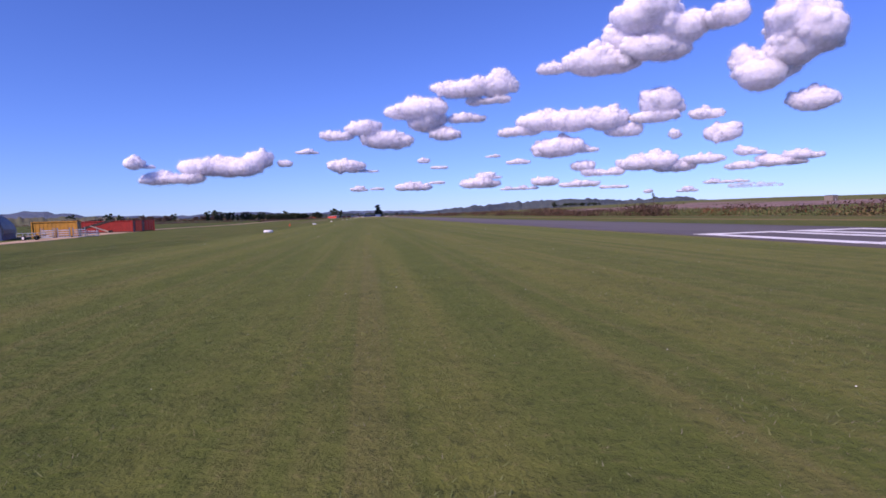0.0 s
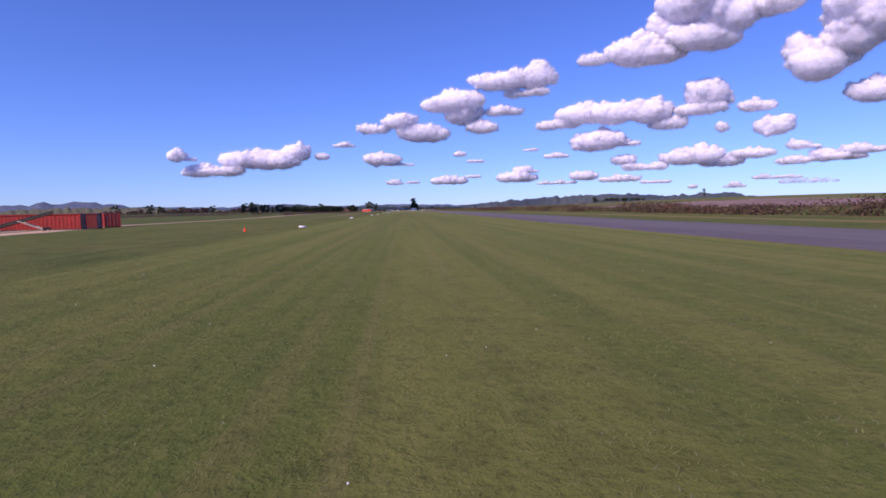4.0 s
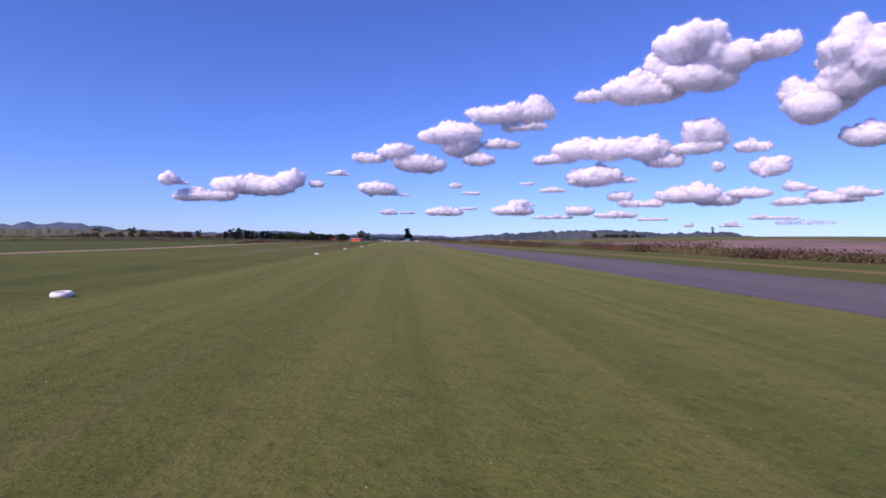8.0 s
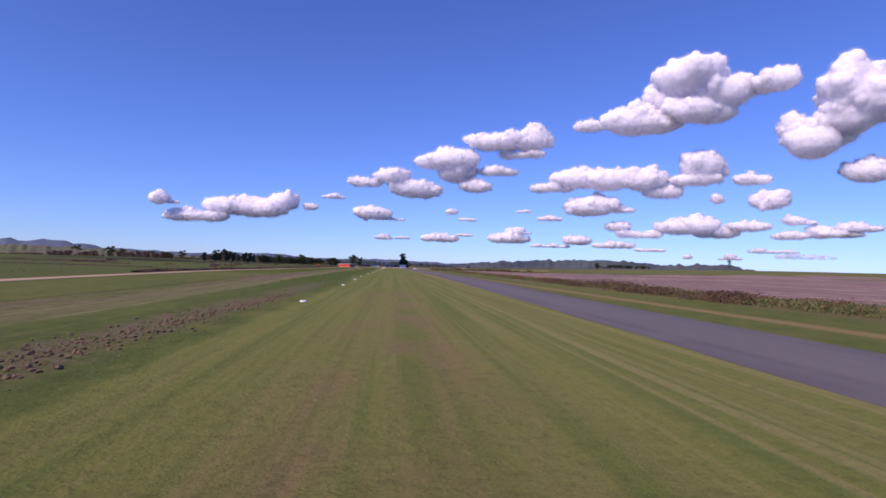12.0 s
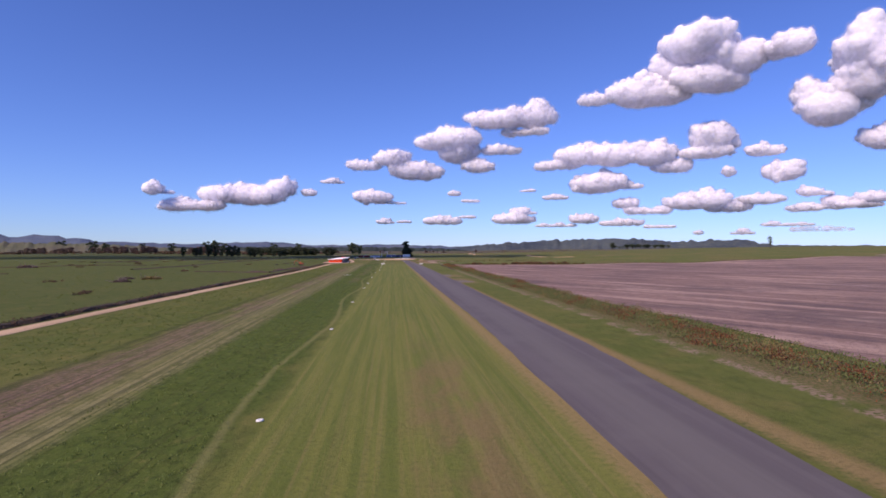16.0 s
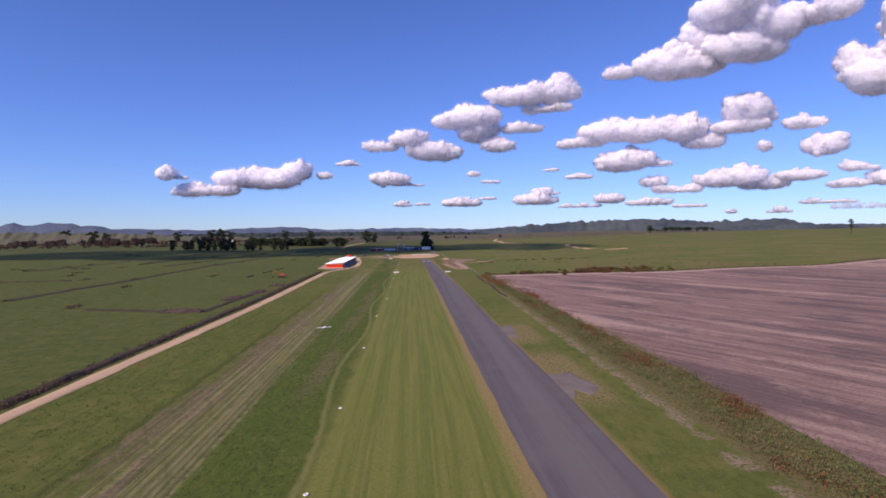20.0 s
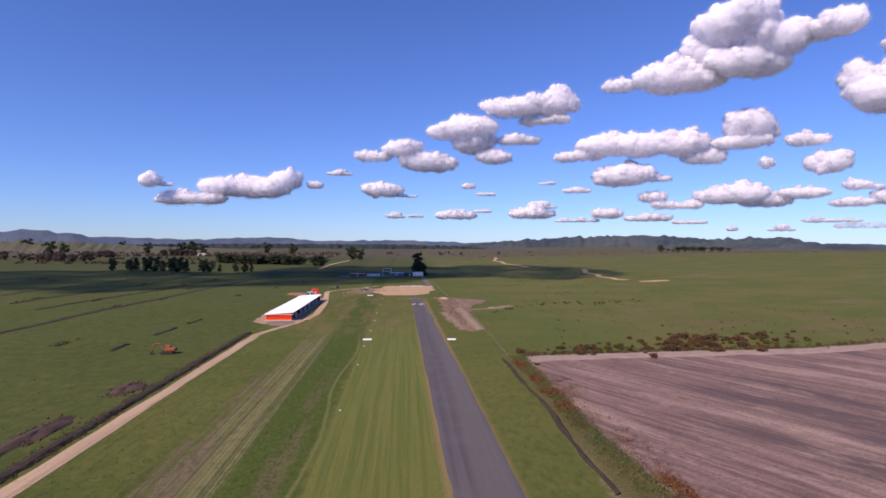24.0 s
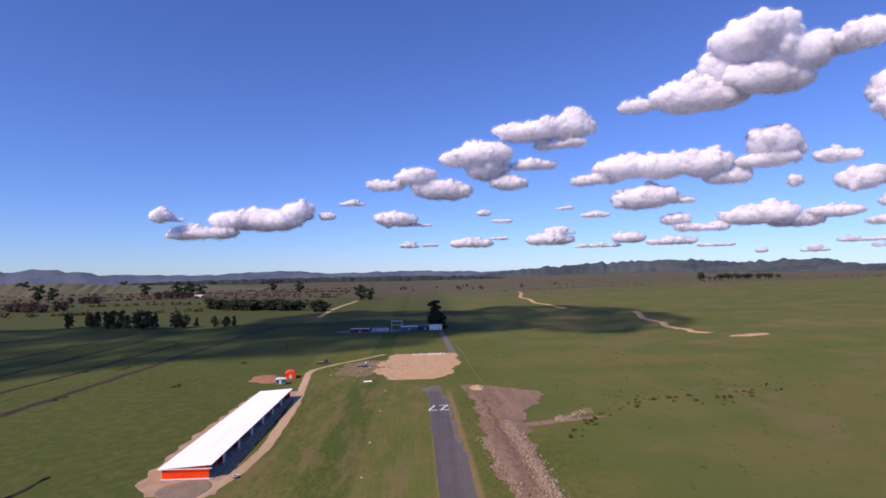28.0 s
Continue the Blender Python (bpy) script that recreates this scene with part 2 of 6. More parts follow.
    # a wandering pale edge beside the markers
    bend = g.math("MULTIPLY_ADD", g.math("SINE", g.math("MULTIPLY", y, 0.075)), 1.1, g.math("ADD", x, g.math("MULTIPLY", wob, 0.35)))
    grass = g.mix(g.math("MULTIPLY", g.math("MULTIPLY", g.band(bend, -2.6, -1.9, 0.3), g.band(y, 300, 760, 20)), 0.55), grass, (0.200, 0.195, 0.075))
    # mown runway strip
    edge_r = g.math("ADD", g.math("MULTIPLY", y, -0.004), 24.5)
    mown = g.math("MULTIPLY", g.ramp(xw, -1.2, 0.4), g.ramp(g.math("SUBTRACT", x, edge_r), 1.2, 0.0))
    mown = g.math("MULTIPLY", mown, g.ramp(y, 900, 700))
    stripe = g.math("SINE", g.math("MULTIPLY", g.math("ADD", x, g.math("ADD", g.math("MULTIPLY", long_y, 5.0), g.math("MULTIPLY", g.noise(1.0, 3, 0.6, None, (0.35, 0.004, 1.0)), 9.0))), 1.9))
    mcol = g.mix(g.math("MULTIPLY_ADD", g.math("MULTIPLY", stripe, g.ramp(n_mid, 0.18, 0.62)), 0.5, 0.5), (0.090, 0.122, 0.023), (0.144, 0.158, 0.036))
    mcol = g.mix(g.math("MULTIPLY", g.ramp(fine_y, 0.45, 0.7), 0.45), mcol, (0.212, 0.171, 0.067))
    mcol = g.mix(g.math("MULTIPLY", g.ramp(n_mid, 0.5, 0.75), 0.5), mcol, (0.125, 0.135, 0.031))
    reddish = g.noise(0.22, 4, 0.6, None, (1.0, 0.35, 1.0))
    track = g.math("MAXIMUM", g.math("MULTIPLY", g.band(xw, 4.8, 10.4, 1.6), g.band(y, 165, 262, 30)), g.math("MULTIPLY", g.band(xw, 10.5, 17.0, 1.5), g.band(y, 318, 366, 18)))
    mcol = g.mix(g.math("MULTIPLY", g.math("MULTIPLY", track, g.ramp(reddish, 0.36, 0.60)), 0.55), mcol, (0.200, 0.112, 0.070))
    # straw lines where the mower turned, towards the seal
    swath = g.math("MULTIPLY", g.band(x, 13.0, 23.5, 2.0), g.band(y, 150, 330, 50))
    mcol = g.mix(g.math("MULTIPLY", g.math("MULTIPLY", swath, g.ramp(g.noise(1.0, 3, 0.6, None, (1.5, 0.008, 1.0)), 0.50, 0.62)), 0.6), mcol, (0.235, 0.200, 0.082))
    col = g.mix(mown, grass, mcol)
    # dry edges of the seal
    for edge, side in ((g.math("SUBTRACT", x, edge_r), -1.0), (g.math("SUBTRACT", x, g.math("MULTIPLY_ADD", y, -0.0135, 40.4)), 1.0)):
        off = g.math("ADD", edge, g.math("MULTIPLY", g.math("SUBTRACT", n_small, 0.5), 2.6))
        dry = g.math("MULTIPLY", g.band(off, -1.3, 1.0, 0.8), g.ramp(y, 910, 880))
        col = g.mix(g.math("MULTIPLY", dry, 0.75), col, (0.265, 0.180, 0.085))
    # a bare path beside the weeds
    path = g.math("MULTIPLY", g.band(xw, 45.4, 48.0, 0.6), g.band(y, 300, 640, 25))
    col = g.mix(g.math("MULTIPLY", g.math("MULTIPLY", path, g.ramp(n_small, 0.42, 0.56)), g.ramp(n_mid, 0.40, 0.54)), col, (0.270, 0.190, 0.145))
    spread = g.math("MULTIPLY", g.band(xw, 34.0, 41.5, 1.5), g.math("MAXIMUM", g.band(y, 500, 533, 6), g.band(y, 543, 566, 4)))
    col = g.mix(g.math("MULTIPLY", spread, g.ramp(n_small, 0.40, 0.58)), col, (0.235, 0.165, 0.088))
    rough_g = g.math("MULTIPLY", g.band(xw, 47.5, 58.5, 1.5), g.band(y, -80, 722, 6))
    col = g.mix(rough_g, col, g.mix(g.ramp(n_small, 0.35, 0.65), (0.077, 0.098, 0.027), (0.170, 0.120, 0.065)))
    # churned, browned and scraped ground near the far end
    near_end = g.math("MULTIPLY", g.band(y, 770, 945, 18), g.band(xw, -36, 19, 5))
    col = g.mix(g.math("MULTIPLY", g.math("MULTIPLY", near_end, g.ramp(bare_n, 0.44, 0.62)), 0.5), col, (0.205, 0.140, 0.072))
    # brown, bushy country far off
    far = g.math("MULTIPLY", g.ramp(y, 1500, 2100), g.ramp(n_big, 0.40, 0.52))
    col = g.mix(far, col, g.mix(g.ramp(n_mid, 0.4, 0.6), (0.082, 0.064, 0.060), (0.122, 0.096, 0.082)))
    patch = g.math("MULTIPLY", g.math("MULTIPLY", g.ramp(x, 95, 160), g.ramp(y, 720, 780)), g.ramp(g.noise(0.017, 5, 0.65), 0.56, 0.66))
    col = g.mix(g.math("MULTIPLY", patch, 0.6), col, (0.200, 0.140, 0.075))
    # rusty bracken and rushes above the ploughed field
    rust = g.math("MULTIPLY", g.math("MULTIPLY", g.band(x, 118, 250, 14), g.band(g.math("SUBTRACT", y, g.math("MULTIPLY", x, 0.16)), 722, 792, 9)), g.ramp(g.noise(0.05, 6, 0.75, None, (0.45, 1.6, 1.0)), 0.50, 0.60))
    col = g.mix(g.math("MULTIPLY", rust, 0.8), col, g.mix(n_small, (0.130, 0.088, 0.050), (0.190, 0.125, 0.062)))
    # grain: tips, gaps, dead stalks
    col = g.mix(g.math("MULTIPLY", g.ramp(n_fine, 0.51, 0.74), 0.78), col, (0.217, 0.185, 0.076))
    col = g.mix(g.math("MULTIPLY", g.ramp(n_fine, 0.48, 0.30), 0.72), col, (0.024, 0.034, 0.010))
    col = g.mix(g.math("MULTIPLY", g.ramp(n_small, 0.52, 0.34), 0.28), col, (0.038, 0.054, 0.013))
    return col, n_fine, n_small, mown


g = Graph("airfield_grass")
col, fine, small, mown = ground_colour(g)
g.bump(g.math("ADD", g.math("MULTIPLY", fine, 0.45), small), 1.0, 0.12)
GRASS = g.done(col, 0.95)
g.bsdf.inputs["Specular IOR Level"].default_value = 0.08
# dry mown tips catch the light when seen along the ground
g.put(g.bsdf.inputs["Sheen Weight"], g.math("MULTIPLY", mown, 0.05))
g.bsdf.inputs["Sheen Roughness"].default_value = 0.45
g.bsdf.inputs["Sheen Tint"].default_value = (0.75, 0.80, 0.36, 1)

g = Graph("chip_seal")
x, y, z = g.xyz()
streak = g.noise(1.0, 4, 0.6, None, (0.8, 0.012, 1.0))
big, grit = g.noise(0.15, 5), g.noise(60.0, 3, 0.7)
col = g.mix(g.ramp(streak, 0.30, 0.72), (0.080, 0.070, 0.072), (0.110, 0.097, 0.097))
mid = g.math("SUBTRACT", x, g.math("ADD", 25.6, g.math("MULTIPLY", g.ramp(y, 200, 420), 3.6)))
col = g.mix(g.math("MULTIPLY", g.band(g.math("ADD", mid, g.math("MULTIPLY", big, 2.0)), -1.6, 3.2, 1.2), 0.55), col, (0.128, 0.118, 0.110))
col = g.mix(g.math("MULTIPLY", g.ramp(big, 0.45, 0.7), 0.5), col, (0.12, 0.11, 0.105))
col = g.mix(g.math("MULTIPLY", g.ramp(grit, 0.5, 0.75), 0.4), col, (0.17, 0.16, 0.16))
g.bump(grit, 0.4, 0.01)
SEAL = g.done(col, 0.85)

g = Graph("ploughed_soil")
turned = g.node("ShaderNodeMapping")
turned.inputs["Rotation"].default_value = (0, 0, math.radians(-31))
g.link(g.pos(), turned.inputs["Vector"])
rows_v = turned.outputs[0]
s1 = g.noise(1.0, 5, 0.7, rows_v, (0.75, 0.035, 1.0))
s2 = g.noise(1.0, 3, 0.6, rows_v, (0.09, 0.010, 1.0))
clod, big = g.noise(1.6, 6, 0.75), g.noise(0.022, 5, 0.6)
col = g.mix(g.ramp(s1, 0.38, 0.64), (0.150, 0.096, 0.080), (0.285, 0.184, 0.150))
col = g.mix(g.math("MULTIPLY", g.ramp(s2, 0.51, 0.64), 0.65), col, (0.41, 0.285, 0.225))
s3 = g.noise(1.0, 4, 0.65, rows_v, (0.10, 0.012, 1.0))
col = g.mix(g.math("MULTIPLY", g.ramp(g.math("ADD", g.math("MULTIPLY", s3, 0.6), g.math("MULTIPLY", big, 0.4)), 0.48, 0.59), 0.75), col, (0.095, 0.066, 0.064))
col = g.mix(g.math("MULTIPLY", g.ramp(clod, 0.52, 0.34), 0.65), col, (0.08, 0.05, 0.042))
col = g.mix(g.math("MULTIPLY", g.ramp(g.noise(0.11, 6, 0.75, rows_v, (2.0, 0.5, 1.0)), 0.55, 0.68), 0.6), col, (0.40, 0.285, 0.215))
g.bump(g.math("ADD", clod, g.math("MULTIPLY", s1, 2.0)), 0.8, 0.12)
SOIL = g.done(col, 0.95)


def earth(name, light, dark, damp, stretch=None):
    g = Graph(name)
    a, b, c = g.noise(0.25, 5, 0.65, None, stretch), g.noise(2.5, 5, 0.7), g.noise(18.0, 3, 0.7)
    col = g.mix(g.ramp(a, 0.36, 0.66), light, dark)
    col = g.mix(g.math("MULTIPLY", g.ramp(b, 0.5, 0.72), 0.6), col, damp)
    col = g.mix(g.math("MULTIPLY", g.ramp(c, 0.52, 0.75), 0.4), col, tuple(min(1, v * 1.35) for v in light))
    g.bump(g.math("ADD", b, g.math("MULTIPLY", c, 0.3)), 0.7, 0.12)
    return g.done(col, 0.95)


GRAVEL = earth("pale_gravel", (0.50, 0.355, 0.225), (0.40, 0.28, 0.175), (0.30, 0.205, 0.135), (1.0, 0.08, 1.0))
CLAY = earth("yellow_clay", (0.50, 0.33, 0.19), (0.42, 0.27, 0.15), (0.34, 0.21, 0.12))
DIRT = earth("scraped_dirt", (0.255, 0.165, 0.115), (0.185, 0.122, 0.085), (0.125, 0.090, 0.058), (1.0, 0.15, 1.0))
DARK_EARTH = earth("dark_drain_earth", (0.060, 0.041, 0.028), (0.036, 0.028, 0.019), (0.034, 0.036, 0.015))
STUBBLE = earth("dry_brown_rushes", (0.190, 0.132, 0.070), (0.150, 0.126, 0.050), (0.115, 0.118, 0.034))

# ---- ground sheets ----
xs = np.r_[np.linspace(-4200, -420, 40), np.arange(-400, -60, 8.0), np.arange(-60, 70, 1.3), np.arange(70, 420, 8.0), np.linspace(440, 4200, 40)]
ys = np.r_[np.linspace(-900, -40, 30), np.arange(-30, 1000, 5.0), np.arange(1000, 1500, 10.0), np.linspace(1520, 4700, 60)]
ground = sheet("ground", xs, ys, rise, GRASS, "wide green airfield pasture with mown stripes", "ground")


def ribbon(name, left, right, ys, material, lift, label, category, ragged=0.25, thick=0.25, columns=7, crown=0.0, kind="structure"):
    """A strip of ground along y between two wandering edges, with its own thickness."""
    rng = random.Random(name)
    bm = bmesh.new()
    rows, skirt = [], []
    for y in ys:
        a, b = float(left(y)) + rng.uniform(-ragged, ragged), float(right(y)) + rng.uniform(-ragged, ragged)
        row = []
        for k in range(columns):
            u = k / (columns - 1)
            x = a + (b - a) * u
            row.append(bm.verts.new((x, y, float(rise(x, y)) + lift + crown * (1 - (2 * u - 1) ** 2))))
        rows.append(row)
        skirt.append((bm.verts.new((a - 0.05, y, float(rise(a, y)) + lift - thick)), bm.verts.new((b + 0.05, y, float(rise(b, y)) + lift - thick))))
    for r in range(len(ys) - 1):
        for k in range(columns - 1):
            bm.faces.new((rows[r][k], rows[r][k + 1], rows[r + 1][k + 1], rows[r + 1][k]))
        bm.faces.new((skirt[r][0], rows[r][0], rows[r + 1][0], skirt[r + 1][0]))
        bm.faces.new((rows[r][-1], skirt[r][1], skirt[r + 1][1], rows[r + 1][-1]))
    for r in (0, len(ys) - 1):
        bm.faces.new((skirt[r][0], *rows[r], skirt[r][1])[:: 1 if r else -1])
    return tagged(part(name, bm, material), label, category, kind=kind)


def blob(name, x, y, rx, ry, material, lift, label, turn=0.0, ragged=0.22, heap=0.0, kind="structure", category="bare ground", seed=0):
    """An irregular patch or low heap of earth lying on the ground."""
    rng = random.Random(name + str(seed))
    wave = [(rng.uniform(0.3, 1) / (k + 1), rng.uniform(0, 6.28)) for k in range(7)]
    bm = bmesh.new()
    c, s = math.cos(math.radians(turn)), math.sin(math.radians(turn))
    rings = []
    count = 44
    for f in (1.04, 0.98, 0.85, 0.6, 0.3):
        ring = []
        for k in range(count):
            a = 2 * math.pi * k / count
            r = f * (1 + ragged * sum(w * math.sin((n + 2) * a + p) for n, (w, p) in enumerate(wave)))
            u, v = rx * r * math.cos(a), ry * r * math.sin(a)
            px, py = x + u * c - v * s, y + u * s + v * c
            up = -0.15 if f > 1 else lift + heap * (1 - f * f) * (1 + 0.35 * math.sin(3 * a + wave[0][1]))
            ring.append(bm.verts.new((px, py, float(rise(px, py)) + up)))
        rings.append(ring)
    top = bm.verts.new((x, y, float(rise(x, y)) + lift + heap))
    for a, b in zip(rings, rings[1:]):
        for k in range(count):
            bm.faces.new((a[k], a[(k + 1) % count], b[(k + 1) % count], b[k]))
    for k in range(count):
        bm.faces.new((rings[-1][k], rings[-1][(k + 1) % count], top))
    return tagged(smooth(part(name, bm, material)), label, category, kind=kind)


ribbon("runway", seal_left, seal_right, np.r_[np.arange(-300, 880, 6.0), np.arange(880, 899, 2.0)], SEAL, 0.05,
       "grey chip-sealed runway with worn wheel streaks", "runway", ragged=0.18)
PALE_SEAL = earth("loose_grey_chip", (0.165, 0.140, 0.122), (0.120, 0.104, 0.092), (0.11, 0.10, 0.055))
ribbon("runway_shoulder", lambda y: seal_right(y) - 0.2, lambda y: seal_right(y) + 1.3 + 0.7 * math.sin(y * 0.35), np.arange(815, 902, 3.0), PALE_SEAL, 0.045,
       "loose pale chip along the runway edge", "runway", ragged=0.35)
blob("runway_shoulder", 21.5, 902, 4.2, 7.5, PALE_SEAL, 0.03, "loose pale chip at the runway end", category="runway")
for bx, by, rx, ry in ((34.2, 557, 2.9, 6.5), (36.0, 510, 3.3, 8.0)):
    blob("runway_shoulder", bx, by, rx, ry, PALE_SEAL, 0.035, "bare grey patch beside the runway", ragged=0.42, category="runway", seed=by)

# ploughed field
fx = np.r_[np.linspace(0, 1, 120) ** 1.5]
bm = bmesh.new()
grid = []
for y_u in np.linspace(0, 1, 190):
    row = []
    for u in fx:
        x = 62 + u * 560
        y = 185 + (float(field_far(x)) - 185) * y_u
        x = float(field_left(y)) + u * 560
        w = x * 0.857 + y * 0.515
        z = float(rise(x, y)) + 0.10 + 0.05 * math.sin(w * 2.1) + 0.05 * noise.noise((x * 0.3, y * 0.3, 0))
        row.append(bm.verts.new((x, y, z)))
    grid.append(row)
for a, b in zip(grid, grid[1:]):
    for k in range(len(fx) - 1):
        bm.faces.new((a[k], a[k + 1], b[k + 1], b[k]))
tagged(smooth(part("ploughed_field", bm, SOIL)), "bare purple-brown ploughed field with long furrows", "field", kind="structure")
# pale headland along the field's far side
ribbon_pts = np.linspace(54, 470, 90)
bm = bmesh.new()
rng = random.Random(4)
prev = None
for x in ribbon_pts:
    y = float(field_far(x))
    pair = [bm.verts.new((x, y + d + rng.uniform(-0.5, 0.5), float(rise(x, y)) + h)) for d, h in ((-6.5, 0.1), (-6, 0.26), (1.0, 0.26), (1.6, -0.1))]
    if prev:
        for k in range(3):
            bm.faces.new((prev[k], pair[k], pair[k + 1], prev[k + 1]))
    prev = pair
HEADLAND = earth("pale_headland_soil", (0.37, 0.27, 0.215), (0.30, 0.21, 0.17), (0.2, 0.14, 0.115))
tagged(part("headland", bm, HEADLAND), "pale bare soil track along the field edge", "track", kind="structure")

# gravel track to the hangar
def track_mid(y):
    return np.interp(y, [-100, 420, 500, 620, 770, 795, 812, 832, 884, 922, 946, 958, 966, 976, 990, 1006], [-52, -50, -47.4, -44, -44, -36.5, -31.8, -30.4, -33.6, -38.4, -41.6, -41, -36, -29, -17, -4])


ribbon("gravel_track", lambda y: track_mid(y) - 1.7, lambda y: track_mid(y) + 1.7, np.r_[np.arange(-60, 780, 9.0), np.arange(780, 1006, 4.0)], GRAVEL, 0.05,
       "pale gravel farm track with wheel ruts", "track", ragged=0.3, crown=0.05)
for side in (-0.75, 0.75):
    ribbon("wheel_rut", lambda y: track_mid(y) + side - 0.28, lambda y: track_mid(y) + side + 0.28, np.arange(-60, 1000, 6.0), GRAVEL, 0.115,
           "packed pale wheel rut on the gravel track", "track", ragged=0.1, columns=3, thick=0.05)
# spoil bank and drain beside the track
BANK_END = 772
bm = bmesh.new()
rng = random.Random(8)
prev = None
for y in np.arange(330, BANK_END, 1.6):
    mid = float(track_mid(y)) - 4.2
    h = 0.55 + 0.35 * noise.noise((y * 0.11, 3, 0)) + 0.2 * rng.random()
    row = [bm.verts.new((mid + d + rng.uniform(-0.25, 0.25), y, float(rise(mid, y)) + z * h)) for d, z in ((-2.0, -0.3), (-1.2, 0.7), (-0.3, 1.0), (0.6, 0.8), (1.5, -0.3))]
    if prev:
        for k in range(4):
            bm.faces.new((prev[k], row[k], row[k + 1], prev[k + 1]))
    prev = row
tagged(part("earth_bank", bm, DARK_EARTH), "dark overgrown spoil bank beside a gravel track", "earth bank", kind="structure")


def drain(x0, y0, x1, y1, width, seed, material=None, name="field_drain", label="narrow dark field drain with dead rushes"):
    """A long low line of dark earth and rushes across the pasture."""
    rng = random.Random(seed)
    a, b = Vector((x0, y0)), Vector((x1, y1))
    side = Vector((b.y - a.y, a.x - b.x)).normalized()
    bm = bmesh.new()
    prev, n = None, max(6, int((b - a).length / 3.5))
    for k in range(n + 1):
        p = a.lerp(b, k / n) + side * (1.6 * noise.noise((k * 0.12, seed, 0)))
        w = width * (0.45 + 0.9 * abs(noise.noise((k * 0.17, seed, 5)))) + rng.uniform(0, 0.3)
        row = []
        for d, z in ((-1, -0.1), (-0.55, 0.3), (0, 0.45), (0.5, 0.3), (1, -0.1)):
            q = p + side * (d * w + rng.uniform(-0.2, 0.2))
            row.append(bm.verts.new((q.x, q.y, float(rise(q.x, q.y)) + z * (0.6 + 0.8 * rng.random()))))
        if prev:
            for j in range(4):
                bm.faces.new((prev[j], row[j], row[j + 1], prev[j + 1]))
        prev = row
    return tagged(part(name, bm, material or DARK_EARTH), label, "drain", kind="structure")


DRAINS = ((-262, 820, -250, 1018, 2.2), (-250, 1018, -236, 1150, 2.0), (-214, 880, -203, 1120, 1.5), (-181, 850, -164, 1070, 1.3), (-147, 640, -146, 850, 2.0),
          (-146, 850, -138, 990, 2.3), (-138, 990, -132, 1126, 2.2), (-132, 1126, -103, 1295, 1.8), (-101, 613, -58, 602, 2.2), (-58, 602, -56, 668, 2.4),
          (-330, 560, -190, 600, 1.6), (-230, 470, -130, 490, 1.5), (-300, 700, -180, 735, 1.1), (-420, 1000, -300, 1140, 2.0), (-190, 380, -80, 398, 1.2))
for k, (x0, y0, x1, y1, w) in enumerate(DRAINS):
    drain(x0, y0, x1, y1, w * (1.9 if x0 < -120 else 1.2), k)
drain(-84, 738, -84, 750, 1.5, 31)
drain(-84, 769, -83.5, 787, 1.6, 32)
drain(-82.5, 799, -81.5, 812, 1.2, 33)
# scraped and clayey ground at the far end
ribbon("clay_pad", lambda y: np.interp(y, [924, 940, 965, 1003], [4, -6, -8, 1]) + 1.6 * math.sin(y * 0.27) + 0.7 * math.sin(y * 0.9), lambda y: np.interp(y, [924, 940, 975, 1003], [24, 33, 39, 37]) + 1.5 * math.sin(y * 0.21) + 0.6 * math.sin(y * 0.8), np.arange(924, 1004, 2.0), CLAY, 0.10,
       "levelled pad of bare yellow clay", "bare ground", ragged=0.2, columns=9)
FAN_Y = [772, 800, 839, 858, 866, 880, 893, 900, 908]
ribbon("scraped_ground", lambda y: np.interp(y, FAN_Y, [41, 35.5, 36, 36.5, 36.8, 37, 36, 34, 35.5]) + 0.9 * math.sin(y * 0.31) + 0.5 * math.sin(y * 0.83),
       lambda y: np.interp(y, FAN_Y, [45, 47.5, 50.5, 53, 57, 65, 66, 55, 41]) + 1.1 * math.sin(y * 0.39 + 1) + 0.7 * math.sin(y * 0.91), np.arange(772, 909, 1.5), DIRT, 0.06,
       "scraped brown dirt beside the runway end", "bare ground", ragged=0.4, columns=13)
ribbon("scraped_channel", lambda y: np.interp(y, [776, 830, 880], [44.4, 41.4, 40.6]) + 0.5 * math.sin(y * 0.4), lambda y: np.interp(y, [776, 830, 880], [45.2, 42.9, 41.8]) + 0.5 * math.sin(y * 0.4 + 0.6), np.arange(776, 884, 1.5),
       earth("damp_dirt", (0.185, 0.120, 0.085), (0.140, 0.092, 0.066), (0.11, 0.072, 0.054)), 0.075, "damp reddish channel through scraped dirt", "bare ground", ragged=0.2, columns=3, thick=0.06)
blob("dirt_spur", 61, 847, 14, 2.6, DIRT, 0.07, "thin spur of spread dirt on pasture", turn=16, ragged=0.35)
blob("dirt_heap", 41, 902, 3.6, 4.5, CLAY, 0.1, "low heap of yellow clay", heap=0.7, category="earth heap")
YARD = earth("bare_yard_earth", (0.42, 0.285, 0.185), (0.33, 0.22, 0.145), (0.25, 0.165, 0.11))
ribbon("hangar_yard", lambda y: np.interp(y, [797, 806, 843, 902, 908], [-50, -55.5, -57.5, -56, -52]) + 0.6 * math.sin(y * 0.6), lambda y: -33.5 - 0.03 * (y - 800), np.arange(797, 908, 2.5), YARD, 0.04,
       "bare brown earth yard round a hangar", "bare ground", ragged=0.5)
